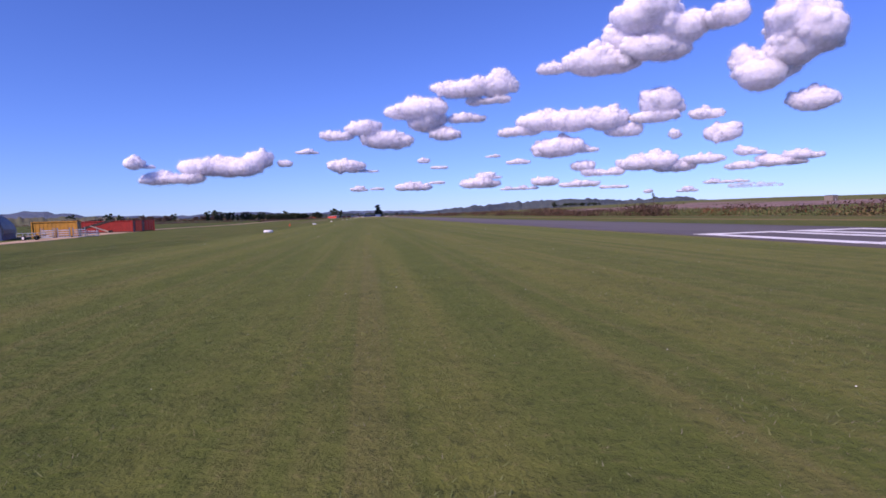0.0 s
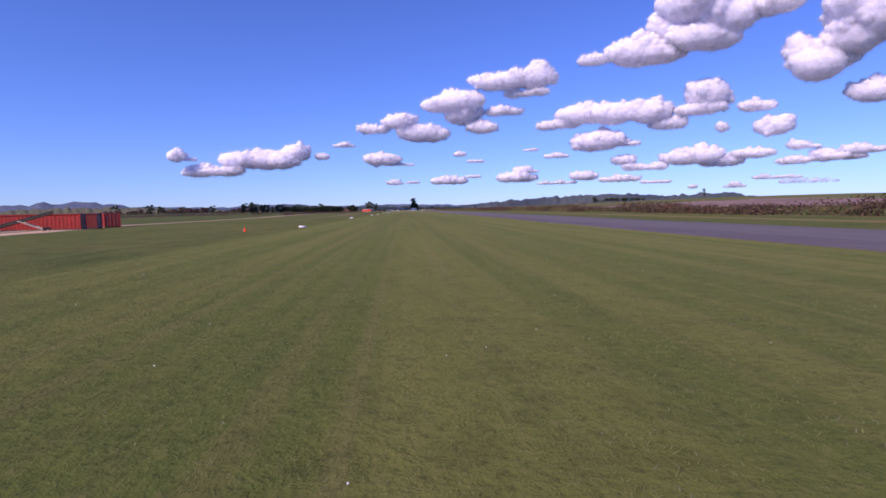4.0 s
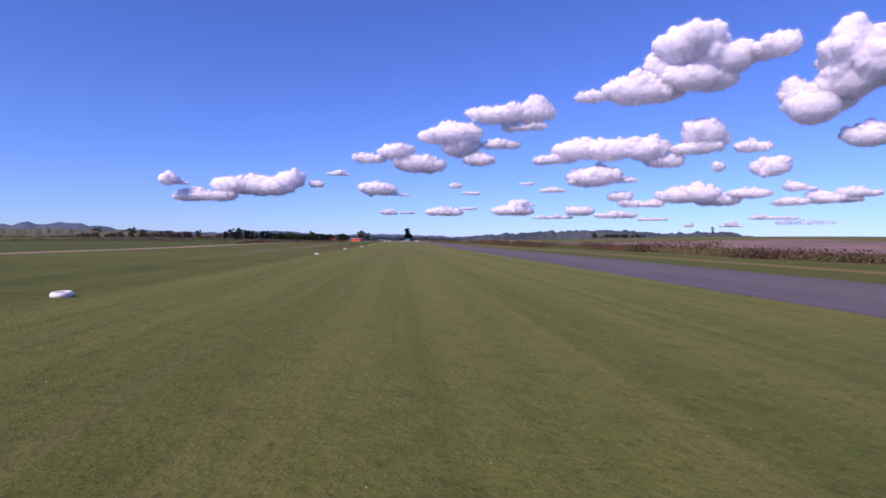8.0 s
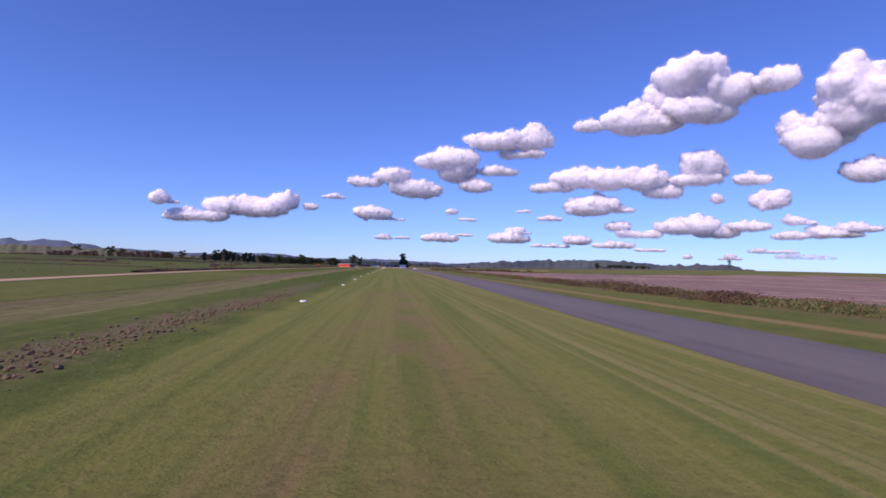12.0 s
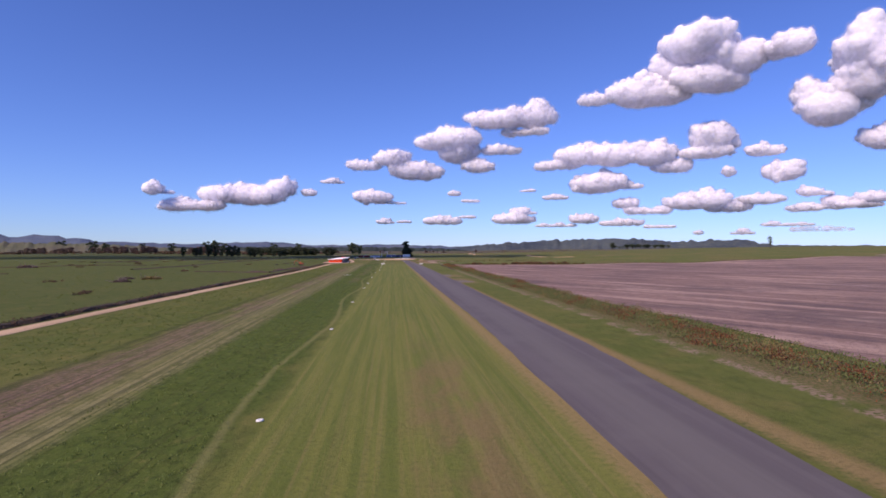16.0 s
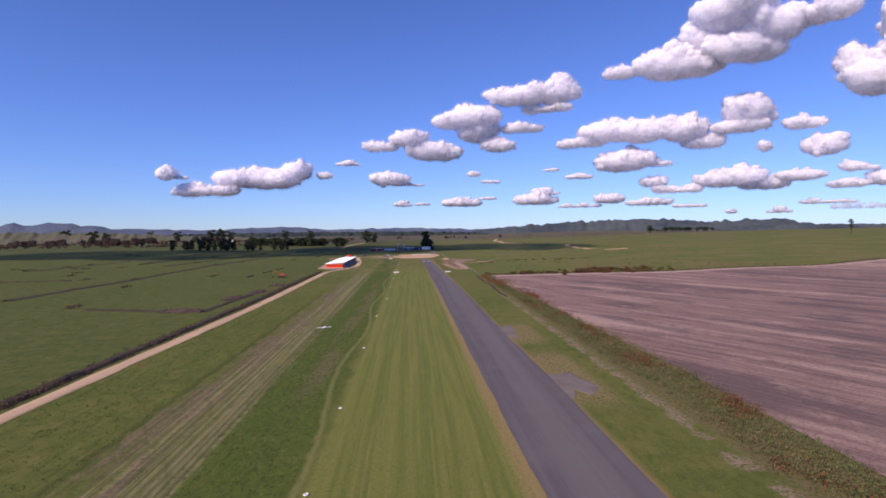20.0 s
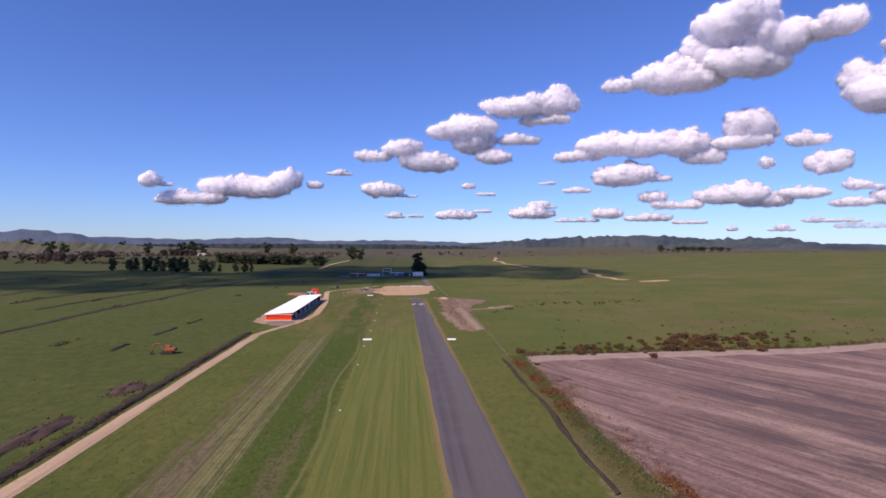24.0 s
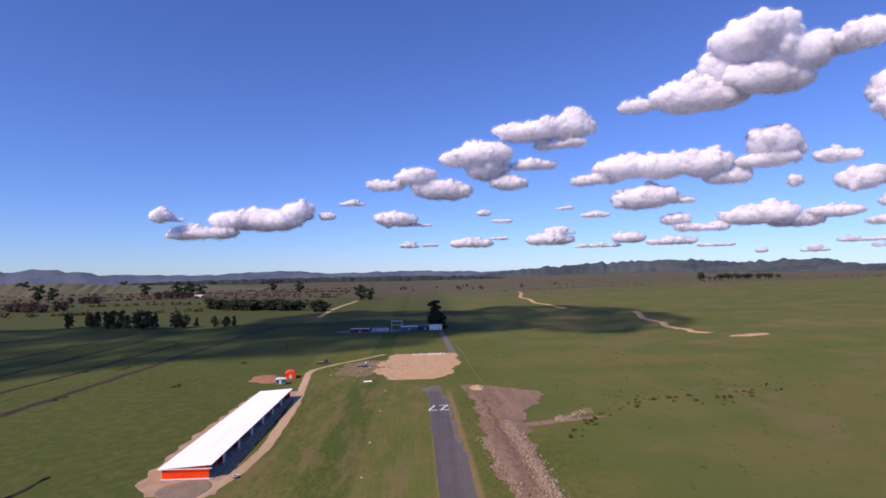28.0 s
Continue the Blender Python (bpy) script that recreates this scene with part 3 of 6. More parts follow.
blob("hangar_yard", -41.5, 799.5, 6.5, 7.5, earth("grey_apron_gravel", (0.25, 0.19, 0.135), (0.19, 0.145, 0.105), (0.13, 0.105, 0.08)), 0.13, "brown gravel apron before a hangar", ragged=0.16, seed=2)
blob("dirt_heap", -59, 936, 9, 10, earth("red_orange_dirt", (0.36, 0.175, 0.095), (0.28, 0.135, 0.075), (0.20, 0.10, 0.06)), 0.08, "spread red-brown dirt beside a shed", heap=0.5, category="earth heap", seed=2)
blob("scraped_ground", -14, 960, 16, 20, STUBBLE, 0.06, "rough brown broken ground", ragged=0.25, seed=6)
# pale farm tracks on the green hill
for name_k, pts in enumerate((((229, 1809), (192, 1572), (190, 1426), (199, 1323)), ((249, 1244), (228, 1139), (222, 1082), (230, 1055)), ((-103, 1295), (-97, 1621)))):
    for (ax, ay), (bx, by) in zip(pts, pts[1:]):
        n = 12
        bm, prev = bmesh.new(), None
        d = Vector((bx - ax, by - ay)).normalized()
        for k in range(n + 1):
            px, py = ax + (bx - ax) * k / n, ay + (by - ay) * k / n
            px += 3 * math.sin(k * 0.5 + name_k)
            row = [bm.verts.new((px + d.y * s, py - d.x * s, float(rise(px + d.y * s, py - d.x * s)) + h)) for s, h in ((-3.4, -0.2), (-2.8, 0.25), (2.8, 0.25), (3.4, -0.2))]
            if prev:
                for j in range(3):
                    bm.faces.new((prev[j], row[j], row[j + 1], prev[j + 1]))
            prev = row
        tagged(part("farm_track", bm, CLAY), "pale clay farm track over a green hill", "track", kind="structure")
blob("farm_track", 250, 1036, 13, 5, CLAY, 0.25, "bare pale clay scar in the pasture", ragged=0.3, category="track", seed=9)
blob("yard", -25, 1136, 30, 14, earth("grey_yard_gravel", (0.2, 0.19, 0.18), (0.15, 0.145, 0.14), (0.1, 0.1, 0.1)), 0.08, "grey gravel yard of a small substation", ragged=0.08)
ribbon("access_road", lambda y: np.interp(y, [1000, 1110], [34.5, 32.2]), lambda y: np.interp(y, [1000, 1110], [39, 36]), np.arange(1000, 1125, 8.0), PALE_SEAL, 0.06, "grey gravel access road", "road")

# far ridges on the skyline
def ridge(name, a0, a1, radius, profile, material, label, seed, depth=500.0):
    """A range of hills on an arc; profile gives the height over the bearing in degrees."""
    bm, prev = bmesh.new(), None
    for k in range(281):
        a = a0 + (a1 - a0) * k / 280
        h = float(profile(a)) * (1 + 0.16 * noise.noise((a * 0.9, seed, 0)) + 0.13 * noise.noise((a * 2.1, seed, 4))) + 6 * noise.noise((a * 3.3, seed, 2))
        h *= float(step(a, a0, a0 + 3) * step(-a, -a1, -a1 + 3))
        s, c = math.sin(math.radians(a)), math.cos(math.radians(a))
        row = []
        for f, z in ((-1, 0), (-0.62, 0.35), (-0.3, 0.72), (0, 1), (0.5, 0.5)):
            r = radius + f * depth + 60 * noise.noise((a * 1.7, f * 3, seed))
            row.append(bm.verts.new((s * r + 8, c * r + 100, -2 + (h + 2) * z * (1 + 0.12 * noise.noise((a * 2, f * 4, seed + 1))))))
        if prev:
            for j in range(4):
                bm.faces.new((prev[j], row[j], row[j + 1], prev[j + 1]))
        prev = row
    bmesh.ops.recalc_face_normals(bm, faces=bm.faces)
    return tagged(smooth(part(name, bm, material)), label, "hills", kind="structure")


def hill_mat(name, a, b, c):
    g = Graph(name)
    n1, n2 = g.noise(0.004, 5, 0.6), g.noise(0.03, 5, 0.7)
    col = g.mix(g.ramp(n1, 0.4, 0.6), a, b)
    col = g.mix(g.math("MULTIPLY", g.ramp(n2, 0.45, 0.7), 0.5), col, c)
    g.bump(n2, 0.8, 12.0)
    return g.done(col, 1.0)


# blue of distance haze is put into the far and forested hill colours
HAZE_BLUE_HILL = hill_mat("haze_tinted_far_hills", (0.060, 0.090, 0.150), (0.095, 0.125, 0.175), (0.12, 0.145, 0.16))
FOREST_HILL = hill_mat("forested_hills", (0.030, 0.046, 0.066), (0.058, 0.078, 0.088), (0.135, 0.145, 0.105))
SCRUB_HILL = hill_mat("brown_scrub_hills", (0.10, 0.085, 0.075), (0.085, 0.10, 0.05), (0.06, 0.05, 0.048))
PINE_BAND = hill_mat("pine_plantation", (0.020, 0.032, 0.032), (0.03, 0.045, 0.04), (0.014, 0.02, 0.022))
ridge("far_hills", -75, 75, 4300, lambda a: np.interp(a, [-75, -37, -33, -29.5, -26, -19, -12, -8, 0, 6, 12, 40, 75], [60, 70, 84, 96, 60, 44, 66, 40, 48, 34, 40, 38, 40]), HAZE_BLUE_HILL, "far hills on the skyline, tinted blue as by haze", 3, 250)
ridge("forest_hills", 4, 50, 3900, lambda a: np.interp(a, [4, 10, 15, 18, 21, 24, 27, 30, 33, 35, 38, 50], [10, 48, 70, 78, 84, 82, 62, 70, 74, 42, 36, 30]), FOREST_HILL, "dark forested hills behind the pasture", 9, 330)
ridge("scrub_hills", -60, -14, 3000, lambda a: np.interp(a, [-60, -40, -33, -27, -22, -14], [22, 22, 30, 24, 12, 4]), SCRUB_HILL, "low brown scrub-covered hills", 5, 420)
ridge("plantation", -26, 9, 3300, lambda a: np.interp(a, [-26, -20, -12, 0, 5, 9], [10, 20, 24, 23, 17, 4]), PINE_BAND, "long dark band of pine plantation", 12, 90)
ridge("green_rise", -48, -12, 2550, lambda a: np.interp(a, [-48, -38, -32, -25, -19, -12], [10, 20, 34, 30, 14, 4]), hill_mat("grazed_green_hills", (0.095, 0.105, 0.055), (0.125, 0.115, 0.070), (0.075, 0.07, 0.06)), "low grazed hills beyond the paddocks", 21, 300)

# ---- paints and metals ----
WHITE = worn("white_paint", (0.80, 0.80, 0.78), (0.70, 0.69, 0.66), rough=0.5)
WHITE_MARK = worn("white_road_paint", (0.78, 0.78, 0.76), (0.62, 0.61, 0.58), scale=0.8, rough=0.7)
ROOF_WHITE = worn("white_roof_steel", (0.90, 0.90, 0.90), (0.85, 0.85, 0.86), scale=0.3, rough=0.35, stretch=(1, 0.05, 1))
ORANGE = worn("orange_red_steel", (0.93, 0.075, 0.012), (0.82, 0.055, 0.010), scale=0.6, rough=0.45)
PANEL = worn("grey_white_panel", (0.62, 0.63, 0.66), (0.50, 0.51, 0.54), scale=0.8, rough=0.5)
STEEL = worn("galvanised_steel", (0.42, 0.43, 0.45), (0.32, 0.33, 0.35), rough=0.4, metal=0.7)
CONCRETE = worn("concrete", (0.40, 0.39, 0.37), (0.30, 0.29, 0.28), scale=0.8, rough=0.85)
RED_BOX = worn("weathered_red_steel", (0.42, 0.045, 0.032), (0.30, 0.040, 0.030), scale=1.2, rough=0.6)
RED_DARK = worn("dull_red_steel", (0.24, 0.04, 0.035), (0.17, 0.035, 0.03), scale=1.2, rough=0.6)
YELLOW_BOX = worn("ochre_yellow_steel", (0.60, 0.30, 0.045), (0.48, 0.25, 0.05), scale=1.0, rough=0.6)
BLUE_BOX = worn("dark_blue_steel", (0.035, 0.05, 0.12), (0.03, 0.04, 0.08), scale=1.2, rough=0.55)
TEAL = worn("teal_steel", (0.07, 0.22, 0.24), (0.05, 0.16, 0.18), scale=1.2, rough=0.5)
SHED_GREY = worn("dark_shed_iron", (0.055, 0.065, 0.085), (0.04, 0.045, 0.06), scale=0.6, rough=0.5)
SHED_BLUE = worn("blue_shed_wall", (0.10, 0.14, 0.24), (0.08, 0.11, 0.19), scale=0.8, rough=0.6)
RUBBER = worn("black_rubber", (0.02, 0.02, 0.02), (0.035, 0.033, 0.03), rough=0.85)
TIMBER = worn("grey_timber", (0.26, 0.22, 0.17), (0.17, 0.145, 0.115), scale=4, rough=0.85, stretch=(1, 1, 0.2))
PALE_TIMBER = worn("pale_new_timber", (0.52, 0.44, 0.34), (0.42, 0.35, 0.26), scale=4, rough=0.8)
DIGGER_ORANGE = worn("faded_orange_paint", (0.42, 0.115, 0.040), (0.26, 0.080, 0.036), scale=2, rough=0.55)
DARK_METAL = worn("dark_greasy_metal", (0.05, 0.045, 0.042), (0.09, 0.075, 0.06), scale=3, rough=0.6, metal=0.4)
ROCK = worn("pale_broken_rock", (0.36, 0.27, 0.20), (0.25, 0.19, 0.14), scale=1.5, rough=0.9)
g = Graph("dark_window_glass")
GLASS = g.done((0.02, 0.025, 0.03), 0.08)


# ---- row of hangars at the far end ----
def hangar_row():
    """Open-fronted row of seven bays under one white roof."""
    hx, hy, width, length = -50.0, 807.0, 11.8, 86.5
    base = float(rise(hx + 6, hy + 40)) + 0.06
    root = thing("hangar_row", hx, hy, base, 0.0, "long white-roofed hangar row with orange-red walls and open bays", "hangar")
    part("floor_slab", boxed(-0.5, -0.5, 0, width + 0.9, length + 0.4, 0.16, bevel=0.02), CONCRETE, root, "pale concrete floor slab")
    h0, h1 = 3.0, 3.7
    # mono-pitch roof with ribs running down the slope
    bm = prism(bmesh.new(), ((-0.7, h0), (width + 1.0, h1 + 0.1), (width + 1.0, h1 + 0.22), (-0.7, h0 + 0.12)), -0.7, length + 0.7)
    part("roof", bm, ROOF_WHITE, root, "bright white steel roof")
    bm = bmesh.new()
    for k in range(100):
        y = -0.5 + k * (length + 1.0) / 99
        a = [bm.verts.new(v) for v in ((-0.68, y - 0.05, h0 + 0.123), (-0.68, y + 0.05, h0 + 0.123), (-0.68, y, h0 + 0.17))]
        b = [bm.verts.new(v) for v in ((width + 0.98, y - 0.05, h1 + 0.223), (width + 0.98, y + 0.05, h1 + 0.223), (width + 0.98, y, h1 + 0.27))]
        bm.faces.new((a[0], a[2], b[2], b[0]))
        bm.faces.new((a[2], a[1], b[1], b[2]))
    part("roof_ribs", bm, ROOF_WHITE, root)
    part("gutter", boxed(-0.86, -0.7, h0 - 0.05, -0.7, length + 0.7, h0 + 0.1, bevel=0.02), PANEL, root, "pale steel gutter")
    part("barge_flashing", boxed(-0.7, -0.78, h0 - 0.12, width + 1.0, -0.70, h0 + 0.06), WHITE, root)
    # end walls: ribbed cladding sheet by sheet
    for y, out in ((0.0, -1), (length, 1)):
        for k in range(10):
            x0, x1 = k * width / 10, (k + 1) * width / 10 - 0.01
            zt = h0 + (h1 - h0) * (k + 0.5) / 10 - 0.05
            bm = bmesh.new()
            box(bm, x0, min(y, y - out * 0.12), 0.16, x1, max(y, y - out * 0.12), zt)
            for r in range(4):
                xr = x0 + (r + 0.5) * (x1 - x0) / 4
                box(bm, xr - 0.05, min(y, y + out * 0.03), 0.16, xr + 0.05, max(y, y + out * 0.03), zt)
            part("wall_sheet", bm, ORANGE, root)
        part("base_flashing", boxed(-0.15, min(y, y + out * 0.12), 0.14, width + 0.1, max(y, y + out * 0.12), 0.30), WHITE, root)
    for k in range(28):
        y0, y1 = k * length / 28 + 0.01, (k + 1) * length / 28
        bm = boxed(0.0, y0, 0.16, 0.1, y1, h0 - 0.02)
        for r in range(4):
            yr = y0 + (r + 0.5) * (y1 - y0) / 4
            box(bm, -0.03, yr - 0.05, 0.16, 0.0, yr + 0.05, h0 - 0.02)
        part("wall_sheet", bm, ORANGE, root)
    bay = length / 7
    for k in range(1, 7):
        y = k * bay
        # splayed partition: each bay narrows towards the back, as in a row of tee hangars
        bm = prism(bmesh.new(), ((0.1, 0.16), (width - 0.3, 0.16), (width - 0.3, h1 - 0.1), (0.1, h0 - 0.02)), y - 0.06, y + 0.06)
        part("partition", bm, ORANGE if k in (1, 2) else PANEL, root, "orange-red partition wall" if k in (1, 2) else "pale partition wall")
        bm = boxed(width - 0.3, y - 1.9, 0.16, width - 0.2, y + 0.08, h1 - 0.05)
        part("front_return", bm, PANEL, root, "pale grey front panel")
    for k in range(8):
        y = min(max(k * bay, 0.15), length - 0.15)
        part("post", boxed(width - 0.15, y - 0.11, 0.16, width + 0.07, y + 0.11, h1 + 0.06, bevel=0.01), STEEL, root)
    part("lintel_beam", boxed(width - 0.1, 0.0, h1 - 0.32, width + 0.02, length, h1 + 0.0), STEEL, root)
    for k in range(7):
        part("cross_beam", boxed(0.1, k * bay + bay / 2 - 0.08, h0 - 0.25, width - 0.1, k * bay + bay / 2 + 0.08, h0 - 0.05), STEEL, root)


hangar_row()


# ---- shipping containers by the start ----
def container(x, y, turn, length, paint, label, doors_dark=None, height=2.59):
    base = float(rise(x, y))
    root = thing("shipping_container", x, y, base, turn, label, "container", "containers by the runway start")
    w = 2.44
    part("base_rail", boxed(-length / 2, -w / 2, 0.05, length / 2, w / 2, 0.2, bevel=0.02), DARK_METAL, root)
    for s in (-1, 1):
        bm = bmesh.new()
        ribs = int(length / 0.28)
        rows = []
        for k in range(ribs):
            yy = s * (w / 2 - 0.03 - (0.035 if k % 2 else 0.0))
            for u in (k, k + 1):
                xx = -length / 2 + 0.15 + u * (length - 0.3) / ribs
                rows.append([bm.verts.new(v) for v in ((xx, yy, 0.2), (xx, yy, height - 0.1), (xx, yy - s * 0.03, height - 0.1), (xx, yy - s * 0.03, 0.2))])
        for p, q in zip(rows, rows[1:]):
            for j in range(4):
                bm.faces.new((p[j], p[(j + 1) % 4], q[(j + 1) % 4], q[j]))
        bm.faces.new(rows[0])
        bm.faces.new(rows[-1][::-1])
        bmesh.ops.recalc_face_normals(bm, faces=bm.faces)
        part("side_wall", bm, paint, root)
    bm = boxed(-length / 2 + 0.02, -w / 2 + 0.03, height - 0.06, length / 2 - 0.02, w / 2 - 0.03, height - 0.01)
    for k in range(int(length / 0.5)):
        box(bm, -length / 2 + 0.2 + k * 0.5, -w / 2 + 0.1, height - 0.01, -length / 2 + 0.42 + k * 0.5, w / 2 - 0.1, height + 0.01)
    part("roof", bm, paint, root)
    for sx in (-1, 1):
        for sy in (-1, 1):
            bm = boxed(sx * length / 2 - 0.08, sy * (w / 2) - 0.08, 0.0, sx * length / 2 + 0.08, sy * (w / 2) + 0.08, height, bevel=0.01)
            for z in (0.06, height - 0.06):
                box(bm, sx * length / 2 - 0.1, sy * w / 2 - 0.1, z - 0.07, sx * length / 2 + 0.1, sy * w / 2 + 0.1, z + 0.07)
            part("corner_post", bm, paint, root)
    for s in (-1, 1):
        part("top_rail", boxed(-length / 2, s * w / 2 - 0.05, height - 0.14, length / 2, s * w / 2 + 0.03, height - 0.01), paint, root)
    part("end_wall", boxed(-length / 2 + 0.0, -w / 2 + 0.05, 0.2, -length / 2 + 0.06, w / 2 - 0.05, height - 0.08), doors_dark or paint, root)
    for s in (-1, 1):
        d = part("door", boxed(length / 2 - 0.05, min(0.01 * s, s * (w / 2 - 0.08)), 0.2, length / 2 + 0.01, max(0.01 * s, s * (w / 2 - 0.08)), height - 0.1), doors_dark or paint, root)
        for k in (0.3, 0.8):
            part("lock_bar", rod(bmesh.new(), (length / 2 + 0.04, s * k, 0.22), (length / 2 + 0.04, s * k, height - 0.12), 0.02), STEEL, d)
    return root


# long container's ends take the darker red, their shade put into the paint
container(-50.6, 127.5, 11, 12.19, RED_BOX, "long weathered red shipping container on the grass", RED_DARK)
container(-47.4, 132.4, 11, 6.06, RED_DARK, "short maroon shipping container behind a long red one")
container(-47.2, 142, -58, 6.06, RED_BOX, "short red shipping container with a pale door panel", RED_BOX)
# ends get a darker copy of the ochre with shade painted in
container(-43.0, 95.5, 14, 6.06, YELLOW_BOX, "ochre-yellow shipping container behind stacked racks", worn("shaded_ochre_steel", (0.33, 0.17, 0.05), (0.26, 0.14, 0.05)))


def conveyor():
    """A pale mobile conveyor, its belt raised on crossed legs."""
    x, y = -50.0, 124.0
    root = thing("belt_conveyor", x, y, float(rise(x, y)), 11, "pale belt conveyor on crossed legs before a container", "conveyor")
    part("belt_frame", rod(bmesh.new(), (-4.6, 0, 0.5), (3.4, 0, 2.75), 0.22, 0.18, 6), DARK_METAL, root, "long dark belt frame")
    part("belt", rod(bmesh.new(), (-4.6, 0, 0.74), (3.4, 0, 2.98), 0.12, 0.12, 6), RUBBER, root)
    for s in (-0.5, 0.5):
        part("leg", rod(bmesh.new(), (2.4, s, 0.1), (-1.2, s, 1.6), 0.09, 0.09, 6), PALE_TIMBER, root, "pale steel leg")
    for s in (-0.62, 0.62):
        bm = bmesh.new()
        rod(bm, (2.4, s - 0.1, 0.3), (2.4, s + 0.1, 0.3), 0.3, 0.3, 16)
        part("wheel", bm, RUBBER, root)
    part("hopper", prism(bmesh.new(), ((-5.2, 1.3), (-4.0, 1.3), (-4.3, 0.5), (-4.9, 0.5)), -0.5, 0.5), PALE_TIMBER, root)


conveyor()


def rack(x, y, turn, n):
    root = thing("steel_rack", x, y, float(rise(x, y)), turn, "stack of grey-white steel racks before a yellow container", "rack", "stacked racks")
    for k in range(n):
        z = 0.08 + 0.34 * k
        for s in (-0.45, 0.45):
            part("rail", boxed(-0.8, s - 0.05, z, 0.8, s + 0.05, z + 0.1), PANEL, root)
        for s in range(5):
            part("slat", boxed(-0.75 + s * 0.36, -0.5, z + 0.1, -0.65 + s * 0.36, 0.5, z + 0.16), PANEL, root)
    for sx in (-0.78, 0.78):
        for sy in (-0.48, 0.48):
            part("post", boxed(sx - 0.04, sy - 0.04, 0, sx + 0.04, sy + 0.04, 0.34 * n + 0.2), STEEL, root)


for k, (rx, ry, n) in enumerate(((-41.2, 89.6, 4), (-39.4, 90.4, 4), (-37.6, 91.2, 4), (-36.4, 92.6, 3))):
    rack(rx, ry, 12 + 9 * k, n)


def trailer():
    x, y = -38.4, 80.5
    root = thing("flat_trailer", x, y, float(rise(x, y)), -20, "small grey two-wheeled farm trailer with open rails", "trailer")
    part("deck", boxed(-1.6, -0.8, 0.55, 1.6, 0.8, 0.66, bevel=0.01), TIMBER, root)
    part("drawbar", rod(bmesh.new(), (1.6, 0, 0.55), (3.0, 0, 0.45), 0.06), STEEL, root)
    for s in (-0.95, 0.95):
        bm = bmesh.new()
        rod(bm, (-0.2, s - 0.1, 0.34), (-0.2, s + 0.1, 0.34), 0.34, 0.34, 18)
        w = part("wheel", bm, RUBBER, root)
        part("rim", rod(bmesh.new(), (-0.2, s - 0.11, 0.34), (-0.2, s + 0.11, 0.34), 0.19, 0.19, 14), PANEL, w)
    for s in (-0.78, 0.78):
        part("side_rail", boxed(-1.6, s - 0.03, 0.95, 1.6, s + 0.03, 1.03), STEEL, root)
        for k in (-1.55, -0.5, 0.5, 1.55):
            part("stake", boxed(k - 0.03, s - 0.03, 0.66, k + 0.03, s + 0.03, 1.0), STEEL, root)


trailer()


def arched_shed():
    """A half-round iron shed whose dark end faces the runway."""
    x, y = -50.5, 80.0
    root = thing("arched_shed", x, y, float(rise(x, y)), 26, "half-round dark iron shed with a pale blue front", "shed")
    rad, n = 7.6, 22
    arc = [(rad * math.cos(math.pi * k / n), 0.9 + 4.4 * math.sin(math.pi * k / n)) for k in range(n + 1)]
    bm = bmesh.new()
    for (xa, za), (xb, zb) in zip(arc, arc[1:]):
        a = [bm.verts.new(v) for v in ((xa, -0.4, za), (xb, -0.4, zb), (xb, 18, zb), (xa, 18, za))]
        f = 1.03
        b = [bm.verts.new(v) for v in ((xa * f, -0.4, za * f), (xb * f, -0.4, zb * f), (xb * f, 18, zb * f), (xa * f, 18, za * f))]
        bm.faces.new(a[::-1])
        bm.faces.new(b)
        bm.faces.new((a[0], a[1], b[1], b[0]))
    bmesh.ops.remove_doubles(bm, verts=bm.verts, dist=0.001)
    part("roof", bm, SHED_GREY, root, "dark curved iron roof")
    part("upper_front", prism(bmesh.new(), [p for p in arc if p[1] > 3.0], 0.0, 0.15), SHED_GREY, root)
    for k, (xa, xb) in enumerate(((-7.5, -3.6), (-3.5, 0.0), (0.1, 3.5), (3.6, 7.5))):
        part("door", boxed(xa, -0.06, 0.0, xb, 0.1, 3.15), SHED_BLUE if k % 2 else worn("deep_blue_door", (0.06, 0.09, 0.17), (0.05, 0.07, 0.13)), root, "tall sliding door")
    part("door_track", boxed(-7.5, -0.14, 3.15, 7.5, 0.05, 3.32), DARK_METAL, root)
    part("window", boxed(4.6, -0.09, 1.1, 6.2, -0.05, 2.1), GLASS, root)
    part("side_wall", boxed(7.4, 0.0, 0, 7.6, 18, 1.2), SHED_BLUE, root)
    part("side_wall", boxed(-7.6, 0.0, 0, -7.4, 18, 1.2), SHED_BLUE, root)
    part("back_wall", prism(bmesh.new(), arc, 17.8, 18.0), SHED_GREY, root)


arched_shed()
ribbon("dirt_strip", lambda y: -37.0 - 0.22 * (y - 70), lambda y: -33.0 - 0.19 * (y - 70), np.arange(58, 160, 4.0), GRAVEL, 0.04, "worn pale dirt strip before the containers", "track", ragged=0.5)


# ---- runway numbers and markers ----
def stroke(bm, pts, wide, lift):
    """A painted line through points on the runway."""
    for (ax, ay), (bx, by) in zip(pts, pts[1:]):
        d = Vector((bx - ax, by - ay)).normalized() * (wide / 2)
        n = Vector((-d.y, d.x))
        quad = [(ax - d.x + n.x, ay - d.y + n.y), (ax - d.x - n.x, ay - d.y - n.y), (bx + d.x - n.x, by + d.y - n.y), (bx + d.x + n.x, by + d.y + n.y)]
        bm.faces.new([bm.verts.new((px, py, float(rise(px, py)) + lift)) for px, py in quad])


